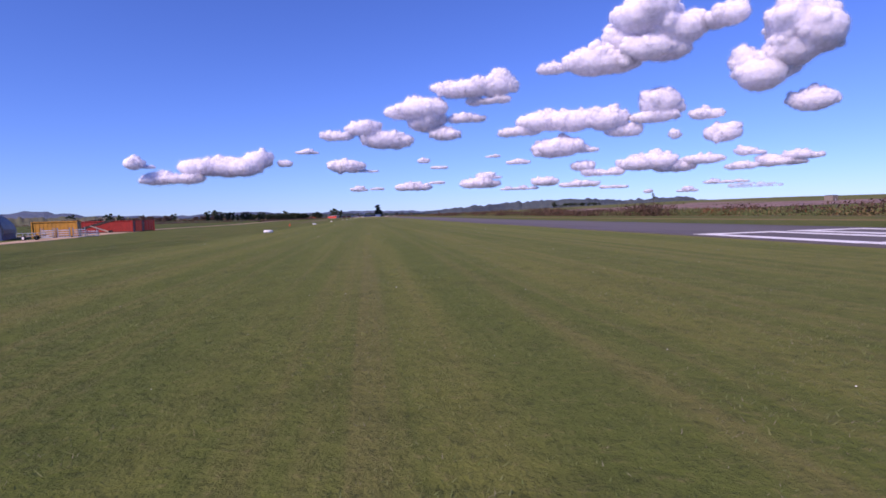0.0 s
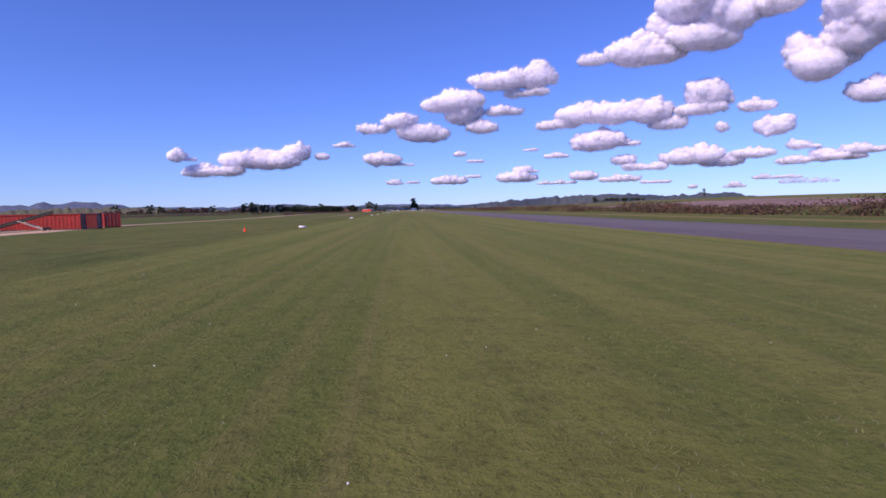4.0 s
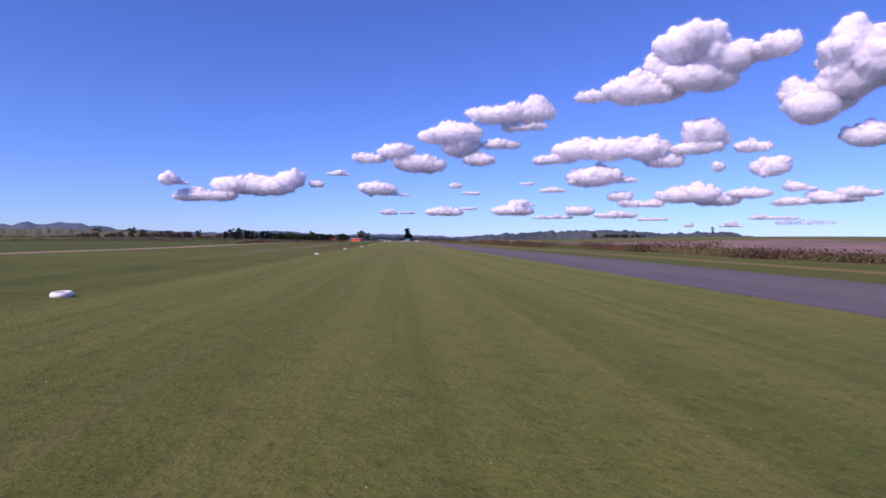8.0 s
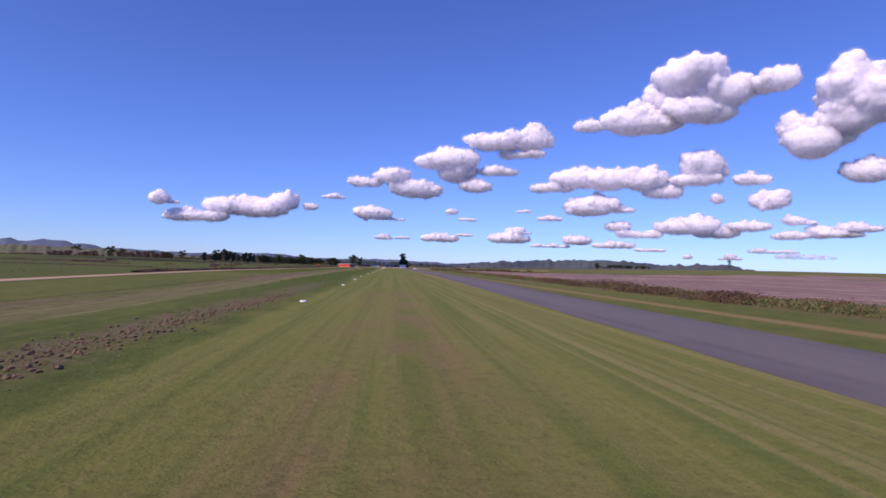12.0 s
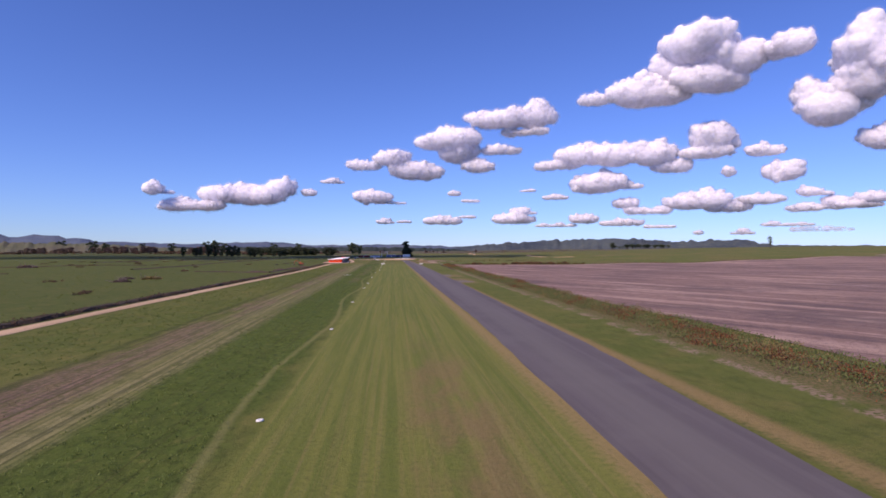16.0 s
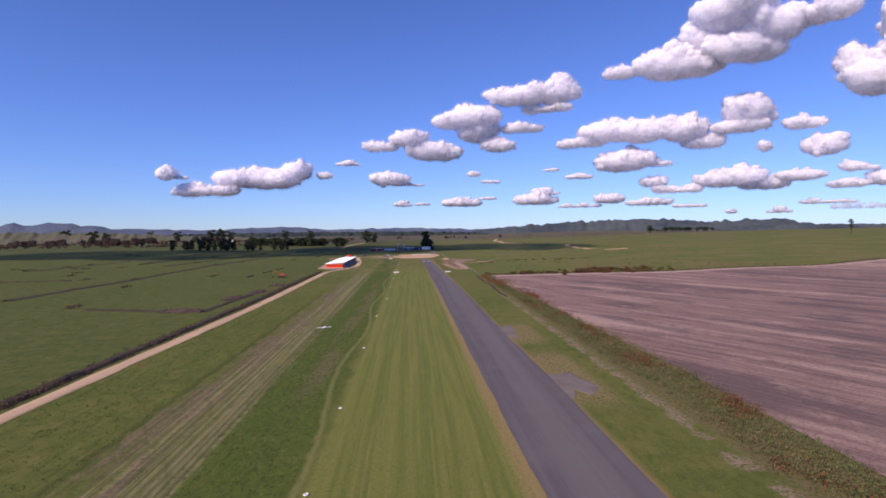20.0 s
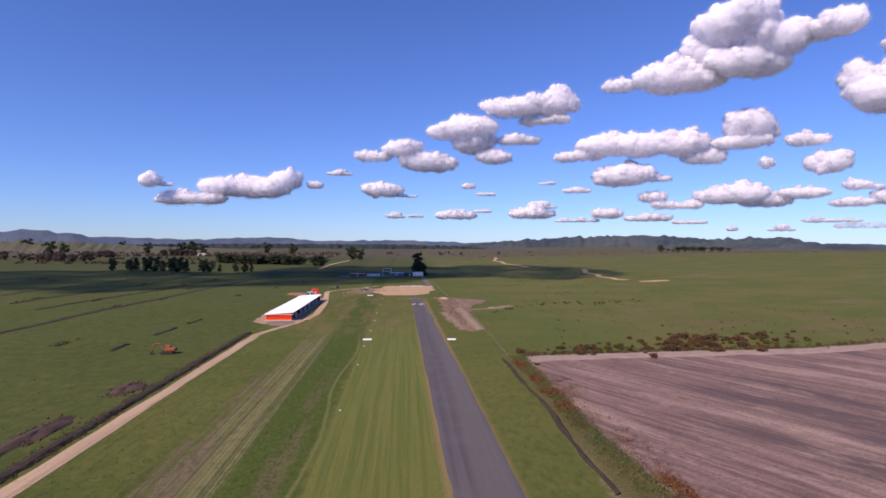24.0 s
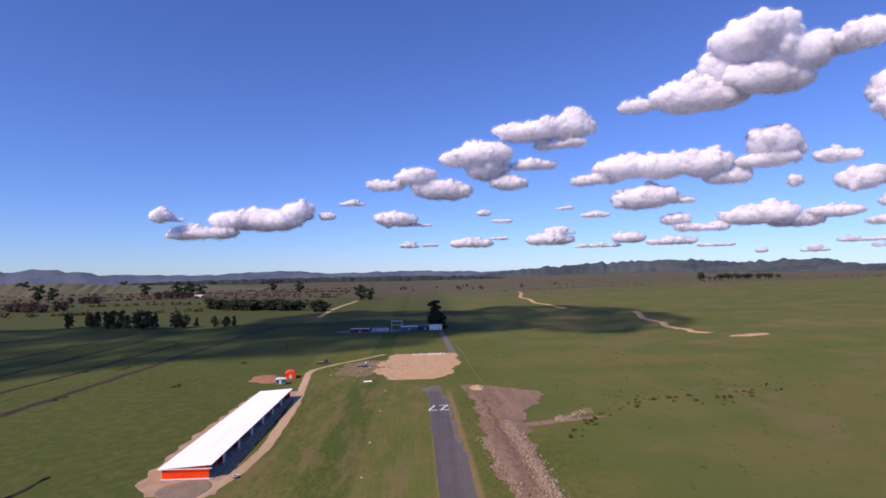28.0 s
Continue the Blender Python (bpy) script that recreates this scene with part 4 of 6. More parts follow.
def numeral(name, label, lines, x, y, sx, sy, wide, lift):
    bm = bmesh.new()
    for k, pts in enumerate(lines):
        stroke(bm, [(x + px * sx, y + py * sy) for px, py in pts], wide, lift + 0.004 * k)
    # paint film with a little thickness
    made = bmesh.ops.extrude_face_region(bm, geom=list(bm.faces))
    bmesh.ops.translate(bm, verts=[v for v in made["geom"] if isinstance(v, bmesh.types.BMVert)], vec=(0, 0, 0.004))
    return tagged(part(name, bm, WHITE_MARK), label, "runway marking", kind="structure")


ZERO = (((0, 0), (0, 1)), ((0, 1), (1, 1)), ((1, 1), (1, 0)), ((1, 0), (0, 0)))
NINE = (((1, 0), (1, 1)), ((1, 1), (0, 1)), ((0, 1), (0, 0.5)), ((0, 0.5), (1, 0.5)))
TWO = (((0, 1), (1, 1)), ((1, 1), (0, 0)), ((0, 0), (1, 0)))
SEVEN = (((0, 1), (1, 1)), ((1, 1), (0.25, 0)))
numeral("runway_number", "white painted numeral zero on grey seal", ZERO, 20.9, 12.6, 2.9, 7.6, 0.75, 0.06)
numeral("runway_number", "white painted numeral nine on grey seal", NINE, 25.2, 12.6, 2.9, 7.6, 0.75, 0.06)
numeral("runway_number", "white painted numeral two on grey seal", TWO, 26.5, 873.2, -2.8, -6.8, 0.62, 0.06)
numeral("runway_number", "white painted numeral seven on grey seal", SEVEN, 22.2, 873.2, -2.8, -6.8, 0.62, 0.06)


def tyre_marker():
    """A car tyre laid flat and painted white."""
    root = thing("tyre_marker", 0, 0, 0, 0, "white-painted car tyre laid flat on mown grass", "runway marker", "tyre markers along the grass strip")
    outline = ((0.19, 0.03), (0.25, 0.0), (0.33, 0.005), (0.37, 0.05), (0.375, 0.10), (0.36, 0.16), (0.32, 0.195), (0.25, 0.20), (0.20, 0.175), (0.225, 0.10))
    bm, n = bmesh.new(), 24
    rings = [[bm.verts.new((r * math.cos(2 * math.pi * k / n), r * math.sin(2 * math.pi * k / n), z)) for r, z in outline] for k in range(n)]
    for k in range(n):
        a, b = rings[k], rings[(k + 1) % n]
        for j in range(len(outline)):
            i = (j + 1) % len(outline)
            bm.faces.new((a[j], b[j], b[i], a[i]))
    bmesh.ops.recalc_face_normals(bm, faces=bm.faces)
    part("tyre", bm, WHITE, root)
    # dark disc added in place of the shadow inside the tyre
    bm = bmesh.new()
    bmesh.ops.create_circle(bm, cap_ends=True, segments=20, radius=0.23, matrix=Matrix.Translation((0, 0, 0.035)))
    part("inner_shadow_disc", bm, DARK_EARTH, root, "dark disc for the shade inside the tyre")
    return root


first = tyre_marker()
spots = [39.3, 77.5, 122.4, 166, 198, 237, 275, 308, 342, 387, 430, 475.5, 501, 541, 585, 626, 668.5, 712.6, 741.7, 774.6, 803.4, 831, 867.6, 901]
for k, y in enumerate(spots):
    r = random.Random(k)
    x = r.uniform(-0.3, 0.3) - (1.1 if k == 2 else 0.0) + (0.8 if y > 600 else -0.5 if 320 < y < 440 else 0.0)
    m = pose(x, y, float(rise(x, y)) + 0.0, r.uniform(-4, 4), r.uniform(-4, 4), r.uniform(0, 360)) @ Matrix.Scale(0.86, 4)
    if k:
        copy_thing(first, m)
    else:
        first.matrix_world = m


def board(x, y, turn, w, d, label):
    """A low gable of white boards on stakes."""
    root = thing("marker_board", x, y, float(rise(x, y)), turn, label, "runway marker", "white marker boards")
    for s in (-1, 1):
        bm = bmesh.new()
        a = [bm.verts.new(v) for v in ((-w / 2, s * d / 2, 0.06), (w / 2, s * d / 2, 0.06), (w / 2, s * 0.02, 0.45), (-w / 2, s * 0.02, 0.45))]
        f = bm.faces.new(a)
        ext = bmesh.ops.extrude_face_region(bm, geom=[f])
        bmesh.ops.translate(bm, verts=[v for v in ext["geom"] if isinstance(v, bmesh.types.BMVert)], vec=(0, 0, 0.04))
        bmesh.ops.recalc_face_normals(bm, faces=bm.faces)
        part("panel", bm, WHITE, root)
    for sx in (-0.45, 0.45):
        part("stake", boxed(sx * w - 0.03, -0.03, -0.1, sx * w + 0.03, 0.03, 0.46), TIMBER, root)


board(0.9, 754, 2, 3.4, 2.0, "white gable marker board on mown grass")
board(32.9, 753, -3, 3.2, 2.0, "white gable marker board beside the runway seal")
board(-8.6, 922, 4, 3.8, 2.0, "white gable marker board near the clay pad")


def cross_mark():
    """A large white ground signal of crossed boards."""
    x, y = -13.2, 568.5
    root = thing("ground_signal", x, y, float(rise(x, y)), 12, "white crossed-board ground signal on long grass", "ground signal")
    root.scale = (0.52, 0.52, 0.7)
    for k, (turn, length) in enumerate(((10, 7.6), (74, 5.4))):
        c, s = math.cos(math.radians(turn)), math.sin(math.radians(turn))
        for half in (-1, 1):
            bm = boxed(0.25, -0.55, 0.10 + 0.05 * k, length / 2, 0.55, 0.15 + 0.05 * k, bevel=0.01)
            bmesh.ops.transform(bm, matrix=pose(0, 0, 0, 0, 0, turn + (180 if half < 0 else 0)), verts=bm.verts)
            part("board", bm, WHITE, root)
    part("hub", boxed(-0.4, -0.4, 0.0, 0.4, 0.4, 0.2), WHITE, root)


cross_mark()


def ring_marker():
    root = thing("loader_tyre", -31.6, 807.5, float(rise(-31.6, 807.5)) + 0.05, 0, "white-rimmed loader tyre lying near a hangar", "tyre")
    root.scale = (0.65, 0.65, 0.65)
    for name, r, q, mat in (("tyre", 1.15, 0.32, RUBBER), ("painted_band", 1.15, 0.14, WHITE)):
        bm = bmesh.new()
        n, m = 28, 8
        rings = [[bm.verts.new(((r + q * math.cos(2 * math.pi * j / m)) * math.cos(2 * math.pi * k / n), (r + q * math.cos(2 * math.pi * j / m)) * math.sin(2 * math.pi * k / n), 0.3 + (0.26 if mat is WHITE else 0) + q * math.sin(2 * math.pi * j / m))) for j in range(m)] for k in range(n)]
        for k in range(n):
            for j in range(m):
                a, b = rings[k], rings[(k + 1) % n]
                bm.faces.new((a[j], b[j], b[(j + 1) % m], a[(j + 1) % m]))
        part(name, bm, mat, root)


ring_marker()


def cone(x, y):
    root = thing("marker_cone", x, y, float(rise(x, y)), 0, "small orange-red marker cone on the grass", "cone", "orange cones")
    part("base", boxed(-0.2, -0.2, 0, 0.2, 0.2, 0.04, bevel=0.01), ORANGE, root)
    part("body", rod(bmesh.new(), (0, 0, 0.04), (0, 0, 0.5), 0.15, 0.03, 14), ORANGE, root)
    root.scale = (0.6, 0.6, 0.6)


# the second cone stands in for a flat orange bag near the track
for cx, cy in ((-2.9, 72.4), (-42.4, 531)):
    cone(cx, cy)


# ---- digger ----
def excavator():
    x, y = -63.5, 733
    root = thing("excavator", x, y, float(rise(x, y)), 8, "faded orange tracked excavator parked in a paddock", "excavator")
    for s in (-1.1, 1.1):
        bm = bmesh.new()
        outline = [(-1.7, 0.1), (1.7, 0.1), (2.0, 0.4), (1.7, 0.8), (-1.7, 0.8), (-2.0, 0.4)]
        prism(bm, outline, s - 0.3, s + 0.3)
        t = part("track", bm, DARK_METAL, root, "dark steel crawler track")
        for k in range(12):
            part("track_shoe", boxed(-1.7 + k * 0.29, s - 0.33, 0.78, -1.5 + k * 0.29, s + 0.33, 0.86), DARK_METAL, t)
    part("undercarriage", boxed(-0.9, -0.9, 0.4, 0.9, 0.9, 0.95), DARK_METAL, root)
    house = part("house", boxed(-0.6, -1.3, 1.0, 2.5, 1.3, 1.95, bevel=0.12), DIGGER_ORANGE, root)
    part("counterweight", boxed(2.1, -1.25, 1.0, 2.9, 1.25, 1.9, bevel=0.2), DARK_METAL, root)
    cab = part("cab", boxed(-0.75, 0.25, 1.0, 0.75, 1.25, 2.75, bevel=0.08), DIGGER_ORANGE, root)
    part("windscreen", boxed(-0.78, 0.35, 1.7, -0.75, 1.15, 2.6), GLASS, cab)
    part("side_window", boxed(-0.55, 1.25, 1.7, 0.55, 1.28, 2.6), GLASS, cab)
    part("exhaust", rod(bmesh.new(), (1.6, -0.6, 1.9), (1.6, -0.6, 2.5), 0.07), DARK_METAL, house)
    for a, b, r, n in (((-0.5, -0.2, 1.5), (-2.3, -0.2, 3.5), 0.24, "boom"), ((-2.3, -0.2, 3.5), (-4.1, -0.2, 3.3), 0.22, "boom"), ((-4.1, -0.2, 3.3), (-4.7, -0.2, 1.1), 0.17, "stick")):
        bm = bmesh.new()
        rod(bm, a, b, r, r * 0.8, 4)
        part(n, bm, DIGGER_ORANGE, root)
    part("ram", rod(bmesh.new(), (-0.9, -0.2, 1.5), (-2.6, -0.2, 3.0), 0.08), STEEL, root)
    bm = prism(bmesh.new(), ((-5.2, 0.2), (-4.5, 0.1), (-4.2, 0.6), (-4.6, 1.15), (-5.0, 0.9)), -0.75, 0.35)
    bucket = part("bucket", bm, DARK_METAL, root)
    for k in range(5):
        part("tooth", boxed(-5.35, -0.7 + k * 0.24, 0.14, -5.1, -0.62 + k * 0.24, 0.26), STEEL, bucket)


excavator()


# ---- huts and vehicles near the hangar ----
def orange_hut():
    x, y = -48.5, 938
    root = thing("orange_hut", x, y, float(rise(x, y)) + 0.1, 14, "small orange-red steel hut with a curved roof", "hut")
    part("wall", boxed(-2.4, -3.0, 0, 2.4, 3.0, 2.2, bevel=0.03), ORANGE, root)
    arc = [(2.5 * math.cos(math.pi * k / 10), 2.2 + 1.3 * math.sin(math.pi * k / 10)) for k in range(11)]
    part("roof", prism(bmesh.new(), arc, -3.1, 3.1), ORANGE, root)
    part("door", boxed(-0.6, -3.06, 0.05, 0.6, -3.0, 2.0), PANEL, root)
    part("window", boxed(2.38, -1.0, 1.0, 2.43, 0.6, 1.8), GLASS, root)


orange_hut()


def site_hut(x, y, turn, l, w, h, wall, roof, label, name="site_hut", category="hut", group=""):
    root = thing(name, x, y, float(rise(x, y)) + 0.08, turn, label, category, group)
    part("wall", boxed(-l / 2, -w / 2, 0.15, l / 2, w / 2, h, bevel=0.02), wall, root)
    part("roof", prism(bmesh.new(), ((-l / 2 - 0.2, h), (l / 2 + 0.2, h), (l / 2 + 0.2, h + 0.1), (0, h + 0.35), (-l / 2 - 0.2, h + 0.1)), -w / 2 - 0.2, w / 2 + 0.2), roof, root)
    part("door", boxed(-0.45, -w / 2 - 0.04, 0.2, 0.45, -w / 2 - 0.003, 2.1), PANEL, root)
    for s in (-0.3, 0.3):
        part("window", boxed(s * l - 0.5, -w / 2 - 0.03, 1.1, s * l + 0.5, -w / 2 - 0.003, 1.9), GLASS, root)
    for sx in (-0.4, 0.4):
        part("skid", boxed(sx * l - 0.1, -w / 2, -0.05, sx * l + 0.1, w / 2, 0.15), TIMBER, root)
    return root


site_hut(-49.5, 923, 6, 4.2, 3.0, 2.5, TEAL, WHITE, "teal site hut with a pale roof beside a track")


def truck(x, y, turn, paint, label):
    root = thing("flatbed_truck", x, y, float(rise(x, y)) + 0.08, turn, label, "truck", "vehicles by the track")
    part("chassis", boxed(-3.4, -0.8, 0.6, 3.4, 0.8, 0.85), DARK_METAL, root)
    part("deck", boxed(-3.4, -1.15, 0.95, 1.4, 1.15, 1.1, bevel=0.02), TIMBER, root)
    part("headboard", boxed(1.3, -1.15, 1.1, 1.4, 1.15, 2.1), STEEL, root)
    cab = part("cab", prism(bmesh.new(), ((1.55, 0.7), (3.4, 0.7), (3.4, 1.5), (3.0, 2.3), (1.55, 2.35)), -1.05, 1.05), paint, root)
    part("windscreen", prism(bmesh.new(), ((3.40, 1.55), (3.43, 1.55), (3.06, 2.22), (3.03, 2.22)), -0.9, 0.9), GLASS, cab)
    for s in (-1.07, 1.05):
        part("side_window", boxed(1.9, s, 1.5, 2.9, s + 0.02, 2.1), GLASS, cab)
    for wx in (-2.4, 2.4):
        for s in (-0.95, 0.95):
            w = part("wheel", rod(bmesh.new(), (wx, s - 0.14, 0.45), (wx, s + 0.14, 0.45), 0.45, 0.45, 18), RUBBER, root)
            part("rim", rod(bmesh.new(), (wx, s - 0.15, 0.45), (wx, s + 0.15, 0.45), 0.24, 0.24, 14), STEEL, w)


truck(-40, 977, 5, BLUE_BOX, "dark blue flatbed truck parked by a track")
truck(-15, 962, 30, PANEL, "grey flatbed truck on rough ground")


# ---- small substation in the shade of the big tree ----
def gantry(x, y):
    root = thing("switch_gantry", x, y, float(rise(x, y)) + 0.08, 3, "pale steel switchyard gantry", "gantry")
    for s in (-4.5, 4.5):
        for d in (-0.25, 0.25):
            part("post", boxed(s + d - 0.12, -0.12, 0, s + d + 0.12, 0.12, 8.5), PANEL, root)
    part("beam", boxed(-4.9, -0.25, 8.1, 4.9, 0.25, 8.6), PANEL, root)
    part("beam", boxed(-4.6, -0.2, 4.6, 4.6, 0.2, 4.9), PANEL, root)
    for k in range(4):
        part("insulator", rod(bmesh.new(), (-3 + 2 * k, 0, 4.9), (-3 + 2 * k, 0, 6.2), 0.16, 0.12, 10), CONCRETE, root)


gantry(-3.5, 1134)
for k, (hx, hy, l, w, h, wall, roof) in enumerate(((-35, 1130, 16, 5, 3.0, RED_DARK, PANEL), (-18, 1136, 14, 6, 2.8, PANEL, SHED_GREY), (7, 1134, 15, 6, 3.4, SHED_BLUE, WHITE), (21, 1138, 18, 7, 3.2, BLUE_BOX, SHED_GREY), (30, 1133, 11, 6, 4.2, WHITE, WHITE))):
    site_hut(hx, hy, 2 - k, l, w, h, wall, roof, ("low red shed in a shaded yard", "low pale shed in a shaded yard", "pale blue switch house in a shaded yard", "long dark blue shed in a shaded yard", "white hut under a tall tree")[k], "yard_shed", "shed", "sheds in the yard")


# ---- fences ----
def fence(points, gap, name, label):
    """Posts with wires between them, following the ground."""
    root = thing(name, points[0][0], points[0][1], 0, 0, label, "fence")
    ox, oy = points[0]
    wires = [bmesh.new() for _ in range(3)]
    me = None
    last = None
    for (ax, ay), (bx, by) in zip(points, points[1:]):
        n = max(1, int(math.hypot(bx - ax, by - ay) / gap))
        for k in range(n + 1):
            px, py = ax + (bx - ax) * k / n, ay + (by - ay) * k / n
            z = float(rise(px, py))
            if me is None:
                p = part("post", boxed(-0.07, -0.07, -0.3, 0.07, 0.07, 1.25, bevel=0.01), TIMBER, root)
                me = p.data
            else:
                p = shell("post", me, None, root)
            p.location = (px - ox, py - oy, z)
            p.rotation_euler = (random.uniform(-0.03, 0.03), random.uniform(-0.03, 0.03), 0)
            if last:
                for bm, h in zip(wires, (0.35, 0.75, 1.15)):
                    rod(bm, (last[0] - ox, last[1] - oy, last[2] + h), (px - ox, py - oy, z + h), 0.012, 0.012, 3)
            last = (px, py, z)
    for bm in wires:
        part("wire", bm, STEEL, root)


fence(((43, 990), (42.6, 955), (46.0, 857), (47.6, 809), (48.9, 753), (48.4, 722)), 4.5, "wire_fence", "weathered post and wire fence beside the dirt")
fence(((43, 990), (35, 1110)), 6.0, "wire_fence", "weathered post and wire fence along an access road")

# rubble beside the scraped dirt
def rubble(name, count, spot, size, material, label):
    rng = np.random.default_rng(len(name) + count)
    unit = bmesh.new()
    bmesh.ops.create_icosphere(unit, subdivisions=1, radius=1.0)
    base = np.array([v.co[:] for v in unit.verts])
    tri = np.array([[v.index for v in f.verts] for f in unit.faces])
    unit.free()
    pts = np.array([spot(rng) for _ in range(count)])
    s = rng.uniform(0.3, 1.0, count)[:, None] ** 2 * size * rng.uniform(0.6, 1.3, (count, 3))
    v = base[None] * (1 + rng.uniform(-0.3, 0.3, (count, len(base), 1))) * s[:, None]
    z = rise(pts[:, 0], pts[:, 1])
    v = v + np.stack([pts[:, 0], pts[:, 1], z + 0.12], 1)[:, None]
    f = tri[None] + (np.arange(count) * len(base))[:, None, None]
    me = bpy.data.meshes.new(name)
    me.from_pydata(v.reshape(-1, 3).tolist(), [], f.reshape(-1, 3).tolist())
    return tagged(shell(name, me, material), label, "rubble", kind="stuff")


rubble("rubble", 1700, lambda r: (lambda y: (47.0 - 0.02 * (y - 780) + r.normal(0, 1.3), y))(r.uniform(776, 850)), 0.36, ROCK, "pale broken rock along a scraped channel")
rubble("rubble_line", 900, lambda r: (lambda y: (40.5 - 0.09 * (y - 775) + r.normal(0, 1.0), y))(r.uniform(775, 832)), 0.3, ROCK, "pale broken rock beside the seal")
rubble("spoil_rocks", 260, lambda r: ((lambda t: (62 + 16 * t + r.normal(0, 1.2), 848 + 12 * t + r.normal(0, 1.5)))(r.random())), 0.42, ROCK, "pale rocks at the end of a dirt fan")
rubble("far_debris", 60, lambda r: (22 + r.normal(0, 6), 998 + r.normal(0, 1.5)), 0.9, PANEL, "pale building debris beside the clay pad")
rubble("broken_ground", 240, lambda r: (-12 + r.normal(0, 9), 962 + r.normal(0, 12)), 0.7, ROCK, "scattered stones on rough broken ground")

# ---- leaves ----
def leaf_mat(name, a, b, c, rough=0.8):
    """Leaves that vary from clump to clump and with the light through them."""
    g = Graph(name)
    rnd = g.node("ShaderNodeNewGeometry").outputs["Random Per Island"]
    n = g.noise(0.9, 3)
    col = g.mix(rnd, a, b)
    col = g.mix(g.math("MULTIPLY", g.ramp(n, 0.45, 0.65), 0.6), col, c)
    g.bsdf.inputs["Specular IOR Level"].default_value = 0.12
    mat = g.done(col, rough)
    thin = g.node("ShaderNodeBsdfTranslucent")
    g.link(col, thin.inputs["Color"])
    both = g.node("ShaderNodeMixShader")
    both.inputs[0].default_value = 0.3
    g.link(g.bsdf.outputs[0], both.inputs[1])
    g.link(thin.outputs[0], both.inputs[2])
    g.link(both.outputs[0], g.tree.nodes["Material Output"].inputs["Surface"])
    return mat


# conifer and cypress leaves paled towards blue, distance haze put into their colour
PINE = leaf_mat("dark_conifer_needles", (0.058, 0.080, 0.046), (0.092, 0.118, 0.062), (0.042, 0.058, 0.040))
MACRO = leaf_mat("dark_cypress_leaves", (0.050, 0.068, 0.042), (0.082, 0.102, 0.056), (0.036, 0.050, 0.036))
BARE = leaf_mat("bare_brown_twigs", (0.13, 0.092, 0.082), (0.17, 0.122, 0.104), (0.10, 0.072, 0.070))
GORSE = leaf_mat("gorse_leaves", (0.10, 0.10, 0.03), (0.16, 0.115, 0.04), (0.075, 0.075, 0.025))
GORSE_FLOWER = leaf_mat("gorse_flowers", (0.30, 0.13, 0.025), (0.22, 0.10, 0.02), (0.16, 0.085, 0.02))
WEED_GREEN = leaf_mat("rank_green_weeds", (0.098, 0.135, 0.042), (0.165, 0.185, 0.075), (0.090, 0.105, 0.042))
WEED_RED = leaf_mat("red_brown_docks", (0.20, 0.075, 0.035), (0.14, 0.06, 0.035), (0.26, 0.10, 0.04))
WEED_DRY = leaf_mat("dry_straw_stalks", (0.20, 0.155, 0.065), (0.26, 0.20, 0.09), (0.14, 0.115, 0.045))
WEED_DARK = leaf_mat("dark_brown_scrub", (0.105, 0.066, 0.046), (0.145, 0.092, 0.058), (0.075, 0.058, 0.036))
BARK = worn("rough_bark", (0.10, 0.078, 0.06), (0.06, 0.048, 0.038), scale=2.0, rough=0.95, stretch=(3, 3, 0.4))


def flakes(name, pts, size, rng, upright=0.0, tall=1.0):
    """A mesh of small leaf-shaped quads at the points, each turned its own way."""
    n = len(pts)
    a = rng.normal(size=(n, 3))
    a[:, 2] *= 1 - upright
    a /= np.linalg.norm(a, axis=1, keepdims=True) + 1e-9
    b = np.cross(a, rng.normal(size=(n, 3)))
    b /= np.linalg.norm(b, axis=1, keepdims=True) + 1e-9
    if upright:
        b = b * (1 - upright) + np.array([0, 0, 1.0]) * upright
    s = np.asarray(size)[:, None] * rng.uniform(0.55, 1.25, (n, 1))
    quad = np.stack([pts - a * s * 0.5, pts - b * s * 0.45 * tall, pts + a * s * 0.5, pts + b * s * 0.75 * tall], 1)
    me = bpy.data.meshes.new(name)
    me.vertices.add(4 * n)
    me.vertices.foreach_set("co", quad.reshape(-1))
    me.loops.add(4 * n)
    me.loops.foreach_set("vertex_index", np.arange(4 * n))
    me.polygons.add(n)
    me.polygons.foreach_set("loop_start", np.arange(0, 4 * n, 4))
    me.update(calc_edges=True)
    return me


def ball(rng, n, flat=1.0):
    p = rng.normal(size=(n, 3))
    p /= np.linalg.norm(p, axis=1, keepdims=True)
    p *= rng.uniform(0.45, 1.0, (n, 1)) ** 0.5
    p[:, 2] *= flat
    return p


